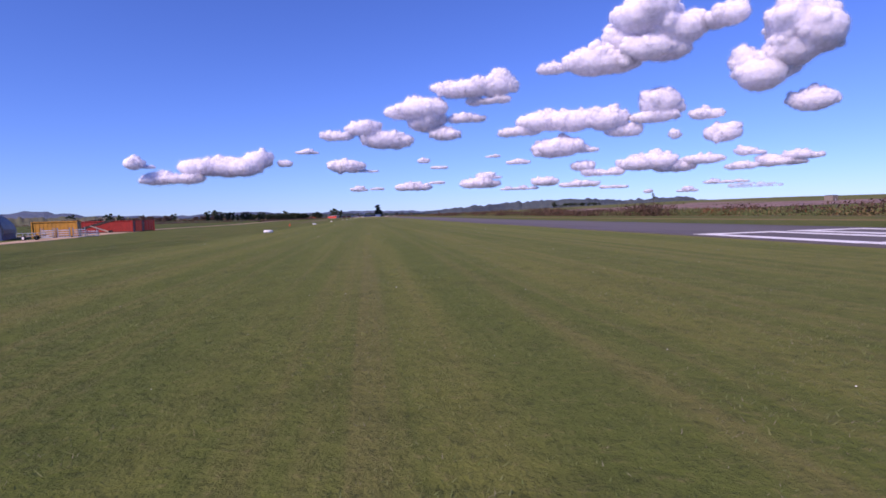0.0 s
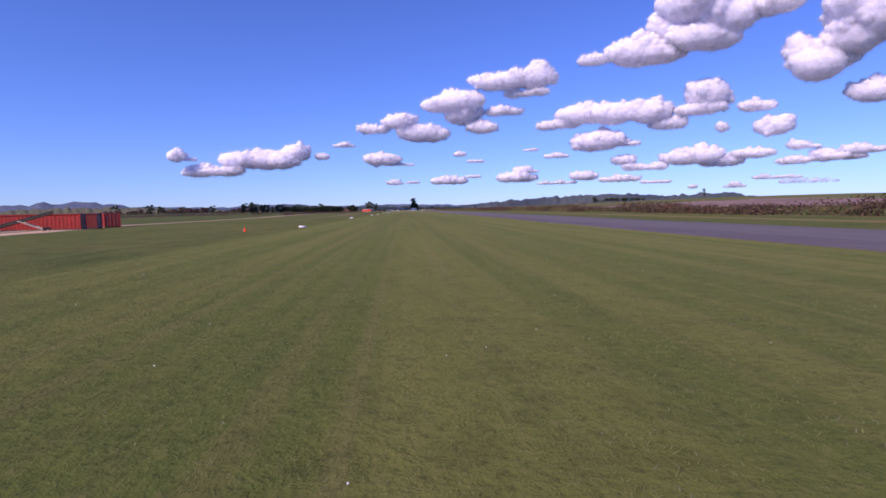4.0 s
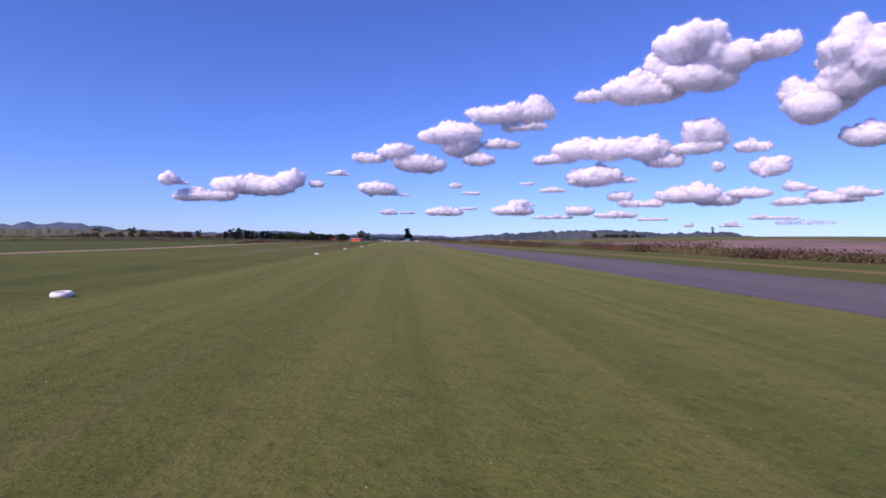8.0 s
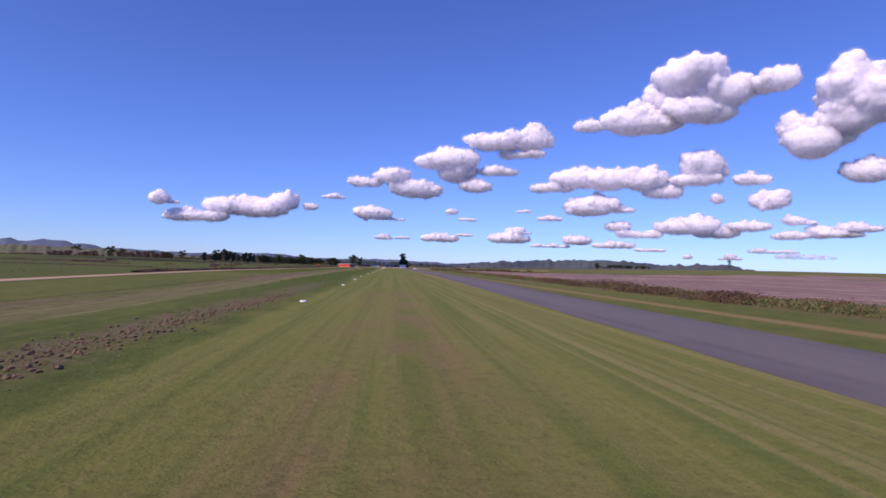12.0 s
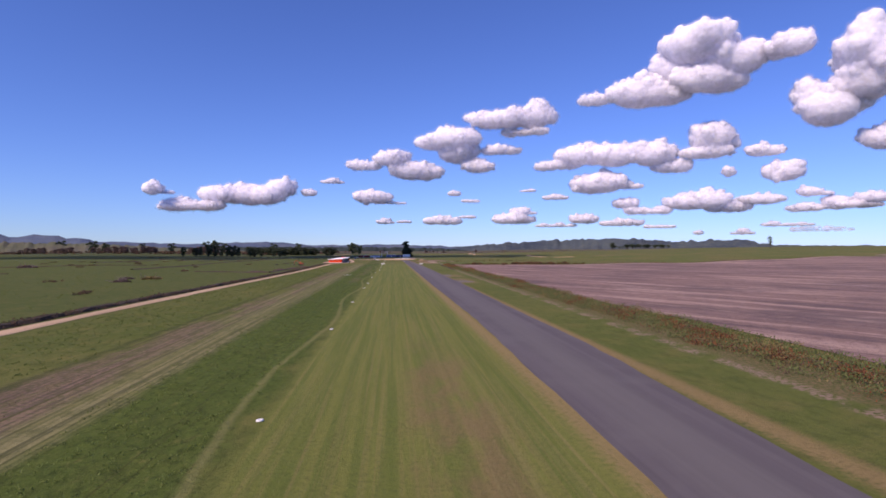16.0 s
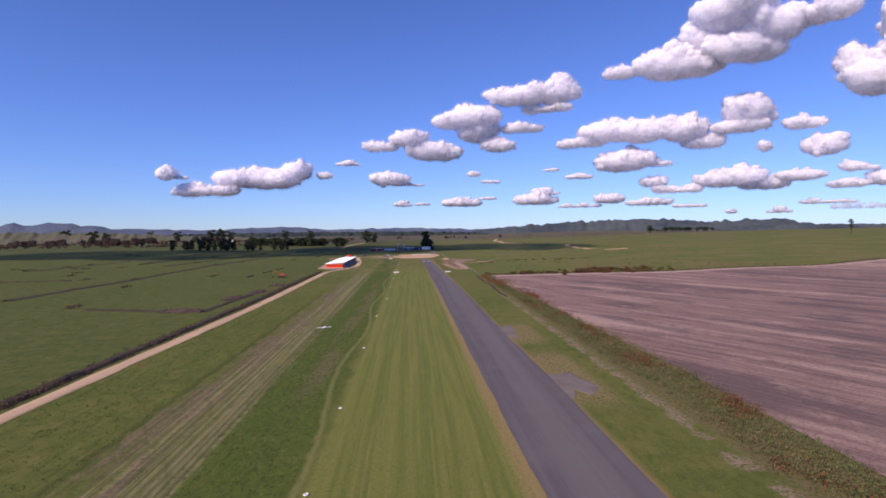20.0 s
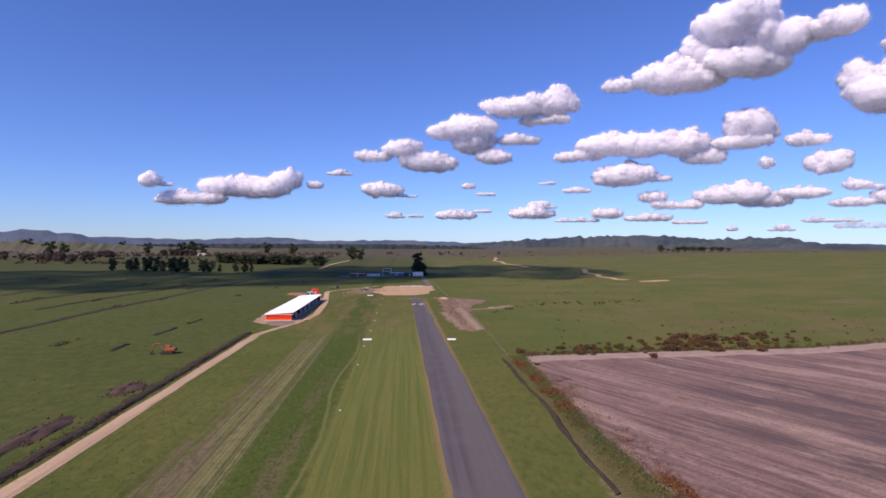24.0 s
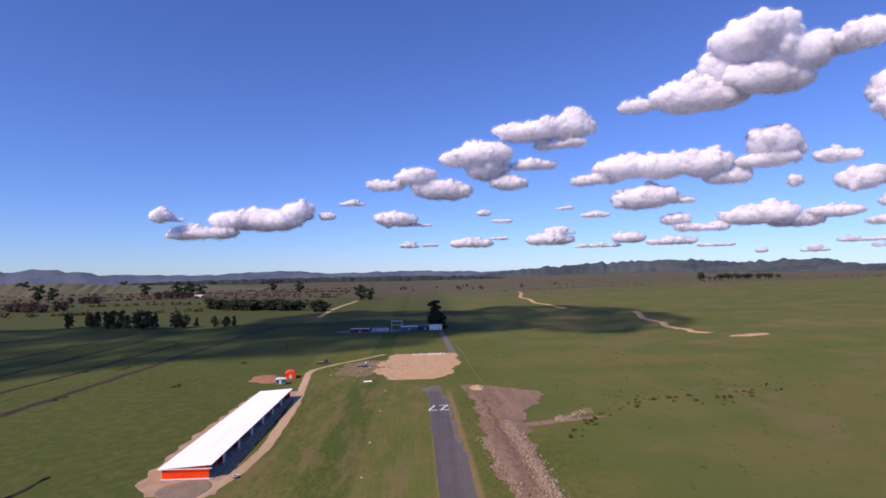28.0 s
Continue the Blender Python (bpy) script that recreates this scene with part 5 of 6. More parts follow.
def tree_proto(name, label, height, seed, mat, shape, leaf=0.7, count=1100, trunk_free=0.12, group=""):
    """A tree with a tapered trunk, limbs and a ragged crown of small leaf clumps. shape(u) is the crown's half-width over its height."""
    rng = np.random.default_rng(seed)
    root = thing(name, 0, 0, 0, 0, label, "tree", group)
    bm = bmesh.new()
    lean = rng.normal(0, 0.03, 2) * height
    rod(bm, (0, 0, -0.4), (lean[0] * 0.5, lean[1] * 0.5, height * 0.5), height * 0.028, height * 0.018, 9)
    rod(bm, (lean[0] * 0.5, lean[1] * 0.5, height * 0.5), (lean[0], lean[1], height * 0.95), height * 0.018, height * 0.004, 7)
    pts = []
    lobes = 26
    for k in range(lobes):
        u = trunk_free + (1 - trunk_free) * (k + rng.uniform(0, 1)) / lobes
        w = shape(u) * height
        ang = rng.uniform(0, 6.283)
        r = w * rng.uniform(0.25, 0.85)
        c = np.array([lean[0] * u + r * math.cos(ang), lean[1] * u + r * math.sin(ang), height * u])
        if r > 0.4:
            rod(bm, (lean[0] * u * 0.9, lean[1] * u * 0.9, height * max(0.08, u - 0.1)), tuple(c * [0.9, 0.9, 1]), height * 0.006, height * 0.002, 5)
        size = (0.11 + 0.36 * w / height * rng.uniform(0.7, 1.4)) * height * 0.85
        pts.append(c + ball(rng, count // lobes, 0.62) * size * 0.62)
    part("trunk", bm, BARK, root)
    p = np.concatenate(pts)
    p[:, 2] = np.maximum(p[:, 2], height * trunk_free * 0.6)
    shell("crown", flakes("crown", p, np.full(len(p), leaf), rng), mat, root)
    return root


def oval(u):
    return 0.36 * math.sqrt(max(0.02, 1 - ((u - 0.55) / 0.55) ** 2))


def spire(u):
    return 0.27 * (1.05 - u) ** 0.7 + 0.02


def broad(u):
    return 0.50 * math.sqrt(max(0.03, 1 - ((u - 0.6) / 0.5) ** 2))


def plant_all(proto, places, seed, base=1.0, fat=1.0):
    """Sets the first tree and its copies out at (x, y, size)."""
    r = random.Random(seed)
    for k, (x, y, s) in enumerate(places):
        m = pose(x, y, float(rise(x, y)) - 0.05, 0, 0, r.uniform(0, 360)) @ Matrix.Diagonal((s * base * fat, s * base * fat, s * base, 1))
        if k:
            copy_thing(proto, m)
        else:
            proto.matrix_world = m


# shelter belt across the paddocks
row = [(-334, 1219), (-316, 1226), (-307, 1222), (-290, 1210), (-281, 1209), (-268, 1203), (-258, 1201), (-250, 1197), (-241, 1200), (-224, 1206), (-217, 1209), (-209, 1219), (-186, 1208), (-176, 1209), (-168, 1211)]
tall = [15, 13, 16, 20, 21, 17, 18, 21, 19, 18, 16, 12, 13, 12, 13]
kinds = (tree_proto("shelter_tree", "dark ragged pine in a paddock shelter belt", 18, 1, PINE, oval, 1.15, 2000, 0.10, "shelter belt"),
         tree_proto("shelter_tree", "dark bushy cypress in a paddock shelter belt", 16, 2, MACRO, broad, 1.15, 2000, 0.06, "shelter belt"),
         tree_proto("shelter_tree", "tall thin dark pine in a paddock shelter belt", 20, 3, PINE, spire, 1.1, 1700, 0.12, "shelter belt"))
full = (18, 16, 20)
for k in range(3):
    plant_all(kinds[k], [(x, y, 1.0 * h / full[k]) for n, ((x, y), h) in enumerate(zip(row, tall)) if n % 3 == k], k, 1.0, 1.05)
r = random.Random(21)
grove = tree_proto("plantation_tree", "dark dense cypress in a distant grove", 18, 7, MACRO, broad, 1.5, 1600, 0.02, "distant grove")
plant_all(grove, [(-296 + k * 6.6 + r.uniform(-3, 3), 1484 - k * 3.3 + r.uniform(-9, 9), r.uniform(0.72, 0.98)) for k in range(23)] + [(-120, 1384, 0.95), (-112, 1388, 0.8)], 5, 1.0, 1.35)
far_pine = tree_proto("paddock_tree", "lone dark pine far across the paddocks", 20, 9, PINE, broad, 1.6, 1400, 0.08, "scattered paddock trees")
plant_all(far_pine, [(-958, 2480, 1.5), (-520, 1880, 1.0), (-500, 1895, 1.1), (-470, 1890, 0.9), (-90, 1650, 0.9), (-75, 1655, 0.7),
                     (-800, 1900, 0.9), (-840, 1910, 1.1), (-300, 2100, 1.0), (-1150, 2300, 1.2), (-420, 2300, 1.1), (-700, 2100, 1.0)], 6)
bare = tree_proto("bare_tree", "leafless brown willow in a winter thicket", 12, 11, BARE, broad, 1.1, 1500, 0.05, "leafless thickets")
r = random.Random(31)
plant_all(bare, [(-600 + k * 6 + r.uniform(-4, 4), 1480 - k * 2 + r.uniform(-16, 16), r.uniform(0.8, 1.25)) for k in range(18)] + [(-605 + k * 6 + r.uniform(-4, 4), 1664 + r.uniform(-14, 14), r.uniform(0.8, 1.2)) for k in range(9)]
          + [(-552 + k * 6 + r.uniform(-4, 4), 1838 + r.uniform(-16, 16), r.uniform(0.9, 1.4)) for k in range(14)] + [(-830 + k * 9 + r.uniform(-4, 4), 1600 + r.uniform(-20, 20), r.uniform(0.8, 1.3)) for k in range(14)]
          + [(r.uniform(-160, 420), r.uniform(1950, 2250), r.uniform(0.4, 0.8)) for _ in range(16)], 7)
big = tree_proto("macrocarpa", "tall dark cypress beside the access road", 33, 15, MACRO, lambda u: 0.17 * math.sqrt(max(0.03, 1 - ((u - 0.5) / 0.53) ** 2)) + 0.03 * math.sin(9 * u), 1.3, 4200, 0.03, "pair of tall cypresses")
plant_all(big, [(28.5, 1150, 0.74), (35.5, 1142, 0.60)], 8, 1.0, 1.45)
hill_pine = tree_proto("hill_pine", "lone wind-bent pine with a bare trunk on a hill", 22, 17, PINE, lambda u: 0.05 + 0.17 * abs(math.sin(u * 9.5)) * (u > 0.3), 0.9, 700, 0.34)
plant_all(hill_pine, [(696, 1222, 1.0)], 9)
ridge_pine = tree_proto("ridge_tree", "bare-stemmed pine in a clump behind the hill", 30, 19, PINE, lambda u: 0.03 + 0.2 * (u > 0.45), 1.6, 700, 0.4, "clump of tall pines")
r = random.Random(41)
plant_all(ridge_pine, [(705 + k * 6.2 + r.gauss(0, 4), 1965 - k * 2.5 + r.uniform(-25, 25), r.uniform(0.35, 0.75)) for k in range(26)], 10, 1.0, 1.6)


# ---- gorse on the rough hill ----
def gorse_proto(seed, mat, flower, label):
    rng = np.random.default_rng(seed)
    root = thing("gorse_bush", 0, 0, 0, 0, label, "bush", "gorse bushes")
    lobes = [ball(rng, 60, 0.75) * rng.uniform(0.5, 0.9) + [rng.normal(0, 0.6), rng.normal(0, 0.6), rng.uniform(0.4, 0.9)] for _ in range(7)]
    p = np.concatenate(lobes)
    p[:, 2] = np.abs(p[:, 2])
    shell("foliage", flakes("foliage", p, np.full(len(p), 0.34), rng, 0.3), mat, root)
    top = p[p[:, 2] > 0.7][:90] * [1.05, 1.05, 1.08]
    shell("blossom", flakes("blossom", top, np.full(len(top), 0.26), rng, 0.2), flower, root)
    bm = bmesh.new()
    for k in range(5):
        rod(bm, (0, 0, -0.2), (rng.normal(0, 0.5), rng.normal(0, 0.5), 0.9), 0.05, 0.02, 5)
    part("stems", bm, BARK, root)
    return root


r = random.Random(77)
spots_a = [(72 + 100 * r.random() ** 1.2, 0) for _ in range(70)]
spots_a = [(x, float(field_far(x)) + 3 + abs(r.gauss(0, 7)), r.uniform(0.6, 1.7)) for x, _ in spots_a]
spots_b = [(lambda x: (x, r.gauss(728 + 0.28 * (x - 70), 7), r.uniform(0.5, 1.6)))(r.gauss(118, 26)) for _ in range(115)]
spots_c = [((61 + 110 * u), float(np.interp(u, [0, 0.15, 0.4, 0.62, 1], [827, 851, 873, 868, 892])) + r.gauss(0, 3.5), r.uniform(0.3, 0.95)) for u in [r.random() for _ in range(70)]]
spots_d = [(r.uniform(130, 260), r.gauss(768, 9) + 0.12 * r.uniform(0, 120), r.uniform(0.4, 1.0)) for _ in range(30)]
plant_all(gorse_proto(5, GORSE, GORSE_FLOWER, "olive-brown gorse bush with orange-brown flower heads"), spots_a + spots_d, 3, 0.72)
plant_all(gorse_proto(6, GORSE, WEED_GREEN, "olive-green gorse bush on rough pasture"), spots_b[:60] + spots_c, 4, 0.82)
plant_all(gorse_proto(7, WEED_DARK, GORSE_FLOWER, "brown gorse bush with rusty flower heads"), spots_b[60:], 5, 0.85)


# ---- weeds along the fence beside the ploughed field ----
def weed_line(name, mat, count, each, size, spot, tallness, label, upright=0.55, tall=1.4):
    rng = np.random.default_rng(len(name) * 7 + count)
    c = np.array([spot(rng) for _ in range(count)])
    h = tallness * rng.uniform(0.45, 1.15, count) * (0.7 + 0.5 * np.sin(c[:, 1] / 17.0) ** 2)
    w = 0.55 * tallness + 0.25
    off = rng.normal(size=(count, each, 3)) * [w * 0.55, w * 0.7, 0]
    off[:, :, 2] = rng.uniform(0.02, 1.0, (count, each)) * h[:, None]
    p = off.reshape(-1, 3) + np.repeat(np.stack([c[:, 0], c[:, 1], rise(c[:, 0], c[:, 1])], 1), each, 0)
    me = flakes(name, p, np.full(len(p), size), rng, upright, tall)
    return tagged(shell(name, me, mat), label, "weeds", kind="stuff")


def strip(lo, hi, y0, y1):
    """Anywhere between the fence and the ploughed edge."""
    return lambda rng: (lambda y: (lo + (float(field_left(y)) + 0.6 - lo) * rng.beta(1.5, 1.5), y))(rng.uniform(y0, y1))


def clumped(lo, hi, y0, y1, n, seed, spread=4.0):
    r0 = np.random.default_rng(seed)
    mids = np.stack([r0.uniform(lo, hi, n), r0.uniform(y0, y1, n)], 1)
    return lambda rng: mids[rng.integers(n)] + rng.normal(0, 1, 2) * [1.0, spread]


weed_line("green_weeds", WEED_GREEN, 8000, 22, 0.19, strip(48.8, 58.5, -40, 722), 0.85, "rank green weeds along a field fence", 0.35, 1.1)
weed_line("dry_grass", WEED_DRY, 3000, 16, 0.15, strip(48.8, 59, -40, 722), 0.9, "dry straw-coloured grass along a field fence", 0.5, 1.4)
weed_line("pale_stalks", WEED_DRY, 1500, 18, 0.17, clumped(50, 59, -30, 715, 90, 13, 3.5), 1.0, "pale dead stalks among the weeds", 0.45, 1.4)
weed_line("brown_weeds", WEED_DARK, 800, 18, 0.18, clumped(50.0, 60, 150, 715, 90, 17, 3.5), 0.9, "brown dead weeds along a field fence", 0.4, 1.3)
weed_line("red_docks", WEED_RED, 1300, 24, 0.18, clumped(50, 57, -30, 715, 70, 3, 2.5), 1.15, "red-brown dock stalks along a field fence", 0.4, 1.3)
weed_line("dark_scrub", WEED_DARK, 2000, 26, 0.24, clumped(48.5, 57, -40, 330, 60, 5, 3.4), 1.55, "dark brown scrub behind the runway", 0.15, 1.0)
RUST_MIDS = np.array([(50.0, 709.0), (50.4, 692.0), (50.8, 679.0), (51.0, 667.0), (56.0, 629.0), (56.3, 622.0)])
weed_line("far_docks", leaf_mat("rusty_dock_heads", (0.27, 0.105, 0.045), (0.20, 0.085, 0.04), (0.15, 0.10, 0.045)), 300, 24, 0.26, lambda rng: RUST_MIDS[rng.integers(6)] + rng.normal(0, 1, 2) * [0.9, 2.2], 1.2, "rusty orange-brown docks at the field corner", 0.35, 1.3)
LUSH = leaf_mat("lush_grass_tufts", (0.110, 0.158, 0.040), (0.165, 0.200, 0.062), (0.088, 0.120, 0.032))
weed_line("rough_grass", LUSH, 3000, 10, 0.10, lambda rng: (-2.6 - 12.6 * rng.beta(1.1, 1.2), 290 + 440 * rng.beta(1.1, 1.6)), 0.11, "rough tufted grass beside the marker line", 0.35, 1.2)
weed_line("rough_grass", LUSH, 4000, 8, 0.14, lambda rng: (rng.uniform(-46, -27), 350 + 360 * rng.beta(1.3, 1.5)), 0.09, "rough tufted grass beside the gravel track", 0.35, 1.2)
weed_line("paddock_tufts", LUSH, 5000, 8, 0.22, lambda rng: (rng.uniform(-330, -62), rng.uniform(300, 1080)), 0.16, "rough tufts over the grazed paddocks", 0.35, 1.2)
weed_line("hedgerow", WEED_DARK, 1300, 16, 3.0, lambda rng: (lambda k, u: (-1500 + 1350 * u, (1420, 1560, 1740, 1900, 2120, 2350)[k] + 60 * math.sin(u * 7 + k) + rng.normal(0, 4)))(rng.integers(6), rng.random()), 4.5, "dark brown hedgerows across far paddocks", 0.2, 1.0)
weed_line("hedgerow", BARE, 700, 16, 1.5, lambda rng: (lambda k, u: (150 + 1500 * u, (1850, 2080, 2400)[k] + 50 * math.sin(u * 9 + k) + rng.normal(0, 9)))(rng.integers(3), rng.random()), 1.6, "brown scrub lines behind the green hill", 0.2, 1.0)


def clods(name, count, size, spot, material, label, seed):
    """Broken lumps of turned earth, half sunk in the ground."""
    rng = np.random.default_rng(seed)
    lump = BALL_SMALL[None] * rng.uniform(0.55, 1.3, (count, len(BALL_SMALL), 1))
    s = size * rng.uniform(0.35, 1.0, count) ** 1.6
    c = np.array([spot(rng) for _ in range(count)])
    lump = lump * s[:, None, None] * [1.0, 1.2, 0.7]
    lump[:, :, 0] += c[:, None, 0]
    lump[:, :, 1] += c[:, None, 1]
    lump[:, :, 2] += (rise(c[:, 0], c[:, 1]) + s * 0.22)[:, None]
    faces = (BALL_SMALL_F[None] + (np.arange(count) * len(BALL_SMALL))[:, None, None]).reshape(-1, 3)
    me = bpy.data.meshes.new(name)
    me.from_pydata(lump.reshape(-1, 3).tolist(), [], faces.tolist())
    return tagged(shell(name, me, material), label, "earth clods", kind="stuff")


unit = bmesh.new()
bmesh.ops.create_icosphere(unit, subdivisions=1, radius=1.0)
BALL_SMALL = np.array([v.co[:] for v in unit.verts])
BALL_SMALL_F = np.array([[v.index for v in f.verts] for f in unit.faces])
unit.free()
CLOD = earth("turned_clods", (0.155, 0.105, 0.062), (0.105, 0.075, 0.044), (0.07, 0.052, 0.032))
DARK_CLOD = earth("dark_peaty_clods", (0.095, 0.058, 0.045), (0.06, 0.04, 0.033), (0.04, 0.03, 0.026))
clods("earth_clods", 1100, 0.13, lambda rng: (lambda y: (-4.6 + 0.012 * (y - 207) + rng.normal(0, 1.1), y))(200 + 48 * rng.random() ** 1.3), CLOD, "broken brown clods in a line beside the strip", 1)
clods("swath_clods", 1000, 0.09, lambda rng: (-22.6 + rng.normal(0, 1.4), rng.uniform(225, 700)), CLOD, "broken earth in a turned swath", 2)
for seed, sx, sy, wx, wy in ((3, -55.0, 690, 3.0, 6.0), (4, -56.0, 659, 2.6, 8.0), (5, -66.0, 606, 6.0, 4.0), (6, -60.5, 640, 2.4, 6.0)):
    blob("spoil_heap", sx, sy, wx, wy, DARK_CLOD, 0.05, "dark heap of freshly dug peaty earth", heap=0.7, ragged=0.3, category="earth heap", seed=seed, kind="")
    clods("spoil_clods", 700, 0.42, lambda rng: (sx + rng.normal(0, wx * 0.5), sy + rng.normal(0, wy * 0.5)), DARK_CLOD, "dark dug clods round a spoil heap", seed)
drain(46.6, 626, 46.4, 718, 0.8, 61)
weed_line("headland_scrub", WEED_DARK, 900, 14, 0.32, lambda rng: (lambda x: (x, float(field_far(x)) + 4 + rng.normal(0, 1.6)))(54 + 380 * rng.random() ** 1.3), 0.8, "rusty brown scrub along the field's far side", 0.5, 1.3)
weed_line("bank_weeds", WEED_DARK, 1500, 14, 0.26, lambda rng: (lambda y: (float(track_mid(y)) - 4.3 + rng.normal(0, 0.8), y))(rng.uniform(330, 772)), 0.75, "dark dead weeds on a spoil bank", 0.4, 1.2)
weed_line("bank_green", WEED_GREEN, 700, 14, 0.26, lambda rng: (lambda y: (float(track_mid(y)) - 5.6 + rng.normal(0, 0.7), y))(rng.uniform(330, 772)), 0.55, "green weeds beside a spoil bank", 0.5, 1.3)
weed_line("paddock_rushes", WEED_DARK, 900, 12, 0.42, clumped(-330, -75, 420, 1100, 60, 8, 3.0), 0.8, "dark rush clumps scattered over the paddocks", 0.6, 1.4)
weed_line("hill_tussocks", WEED_GREEN, 2600, 9, 0.30, clumped(60, 330, 740, 1250, 600, 9, 4.0), 0.4, "low tussocks scattered over the green hill", 0.5, 1.2)
weed_line("scraped_weeds", WEED_DRY, 800, 8, 0.26, lambda rng: (40 + rng.normal(0, 5.5), rng.uniform(775, 905)), 0.35, "straw and stalks on scraped dirt", 0.5, 1.3)


def brush_pile(x, y, s, turn, mat, label):
    rng = np.random.default_rng(int(abs(x * 3 + y)))
    root = thing("brush_pile", x, y, float(rise(x, y)), turn, label, "brush pile", "brush piles in the paddock")
    p = ball(rng, 420, 0.5) * [3.4 * s, 1.5 * s, 1.9 * s]
    p[:, 2] = np.abs(p[:, 2])
    shell("twigs", flakes("twigs", p, np.full(len(p), 0.55 * s), rng, 0.2), mat, root)
    bm = bmesh.new()
    for k in range(8):
        a = rng.normal(0, 1, 3) * [1.8 * s, 0.7 * s, 0] + [0, 0, 0.1]
        b = a + rng.normal(0, 1, 3) * [1.6 * s, 0.8 * s, 0] + [0, 0, rng.uniform(0.6, 2.4) * s]
        rod(bm, tuple(a), tuple(b), 0.12 * s, 0.05 * s, 5)
    part("branches", bm, TIMBER, root)


brush_pile(-95, 519, 1.0, 10, BARE, "heap of dead branches in a paddock")
brush_pile(-92, 538, 1.2, 25, WEED_DRY, "pale fallen branch and brush in a paddock")
brush_pile(-103, 540, 0.9, 5, BARE, "heap of dead branches in a paddock")
brush_pile(-172, 541, 1.5, -5, BARE, "heap of dead branches in a paddock")
brush_pile(-240, 694, 1.9, 12, BARE, "heap of dead branches in a paddock")

# far farmhouses
site_hut(1120, 4000, 10, 60, 20, 12, WHITE, WHITE, "white farm building far below dark hills", "farmhouse", "house", "distant farmhouses")
site_hut(-470, 1880, 5, 20, 9, 5, WHITE, WHITE, "white farmhouse among bare trees", "farmhouse", "house", "distant farmhouses")
site_hut(800, 3950, -8, 40, 16, 9, WHITE, SHED_GREY, "pale farm building far below dark hills", "farmhouse", "house", "distant farmhouses")
site_hut(420, 430, 20, 9, 7, 5, TIMBER, SHED_GREY, "dark hay shed on the skyline", "hay_shed", "shed")


# ---- short grass beside the take-off run ----
def blades(name, count, x0, x1, y0, y1, height, width, mat, label, seed):
    rng = np.random.default_rng(seed)
    y = rng.uniform(y0, y1, count)
    x = np.clip(7.6 + rng.normal(0, 5.2, count), x0, x1)
    tuft = 0.5 + 0.5 * np.sin(x * 3.1 + 2 * np.sin(y * 1.7)) * np.sin(y * 2.3 + x)
    z = rise(x, y) - 0.01
    a = rng.uniform(0, 6.283, count)
    h = height * rng.uniform(0.4, 1.2, count) * (0.5 + tuft)
    w = width * rng.uniform(0.6, 1.3, count)
    dx, dy = np.cos(a) * w, np.sin(a) * w
    bend = rng.normal(0, 0.8, (count, 2)) * h[:, None]
    v = np.stack([np.stack([x - dx, y - dy, z], 1), np.stack([x + dx, y + dy, z], 1), np.stack([x + bend[:, 0], y + bend[:, 1], z + h], 1)], 1)
    me = bpy.data.meshes.new(name)
    me.vertices.add(3 * count)
    me.vertices.foreach_set("co", v.reshape(-1))
    me.loops.add(3 * count)
    me.loops.foreach_set("vertex_index", np.arange(3 * count))
    me.polygons.add(count)
    me.polygons.foreach_set("loop_start", np.arange(0, 3 * count, 3))
    me.update(calc_edges=True)
    return tagged(shell(name, me, mat), label, "grass", kind="stuff")


BLADE = leaf_mat("short_grass_blades", (0.110, 0.152, 0.042), (0.205, 0.230, 0.088), (0.160, 0.164, 0.060))
BLADE_DRY = leaf_mat("dry_grass_tips", (0.26, 0.23, 0.15), (0.34, 0.31, 0.22), (0.20, 0.165, 0.10))
blades("short_grass", 900000, -16, 26, -3, 215, 0.024, 0.0055, BLADE, "short mown grass of the runway strip", 3)
blades("dry_grass_tips", 260000, -16, 26, -3, 215, 0.024, 0.0025, BLADE_DRY, "dry tips in short mown grass", 4)
DAISY = worn("daisy_petals", (0.85, 0.85, 0.82), (0.8, 0.8, 0.7))
rng = np.random.default_rng(9)
n = 2500
p = np.stack([7.6 + rng.normal(0, 6, n), rng.uniform(-3, 240, n), np.zeros(n)], 1)
p[:, 2] = rise(p[:, 0], p[:, 1]) + 0.05
tagged(shell("daisies", flakes("daisies", p, np.full(n, 0.010), rng), DAISY), "tiny white daisies in short grass", "flowers", kind="stuff")

# ---- fair-weather clouds ----
g = Graph("cloud")
g.bsdf.inputs["Subsurface Weight"].default_value = 1.0
g.bsdf.inputs["Subsurface Radius"].default_value = (1.0, 1.0, 1.0)
g.bsdf.inputs["Subsurface Scale"].default_value = 300.0
g.bsdf.inputs["Specular IOR Level"].default_value = 0.0
CLOUD = g.done((0.67, 0.66, 0.74), 1.0)


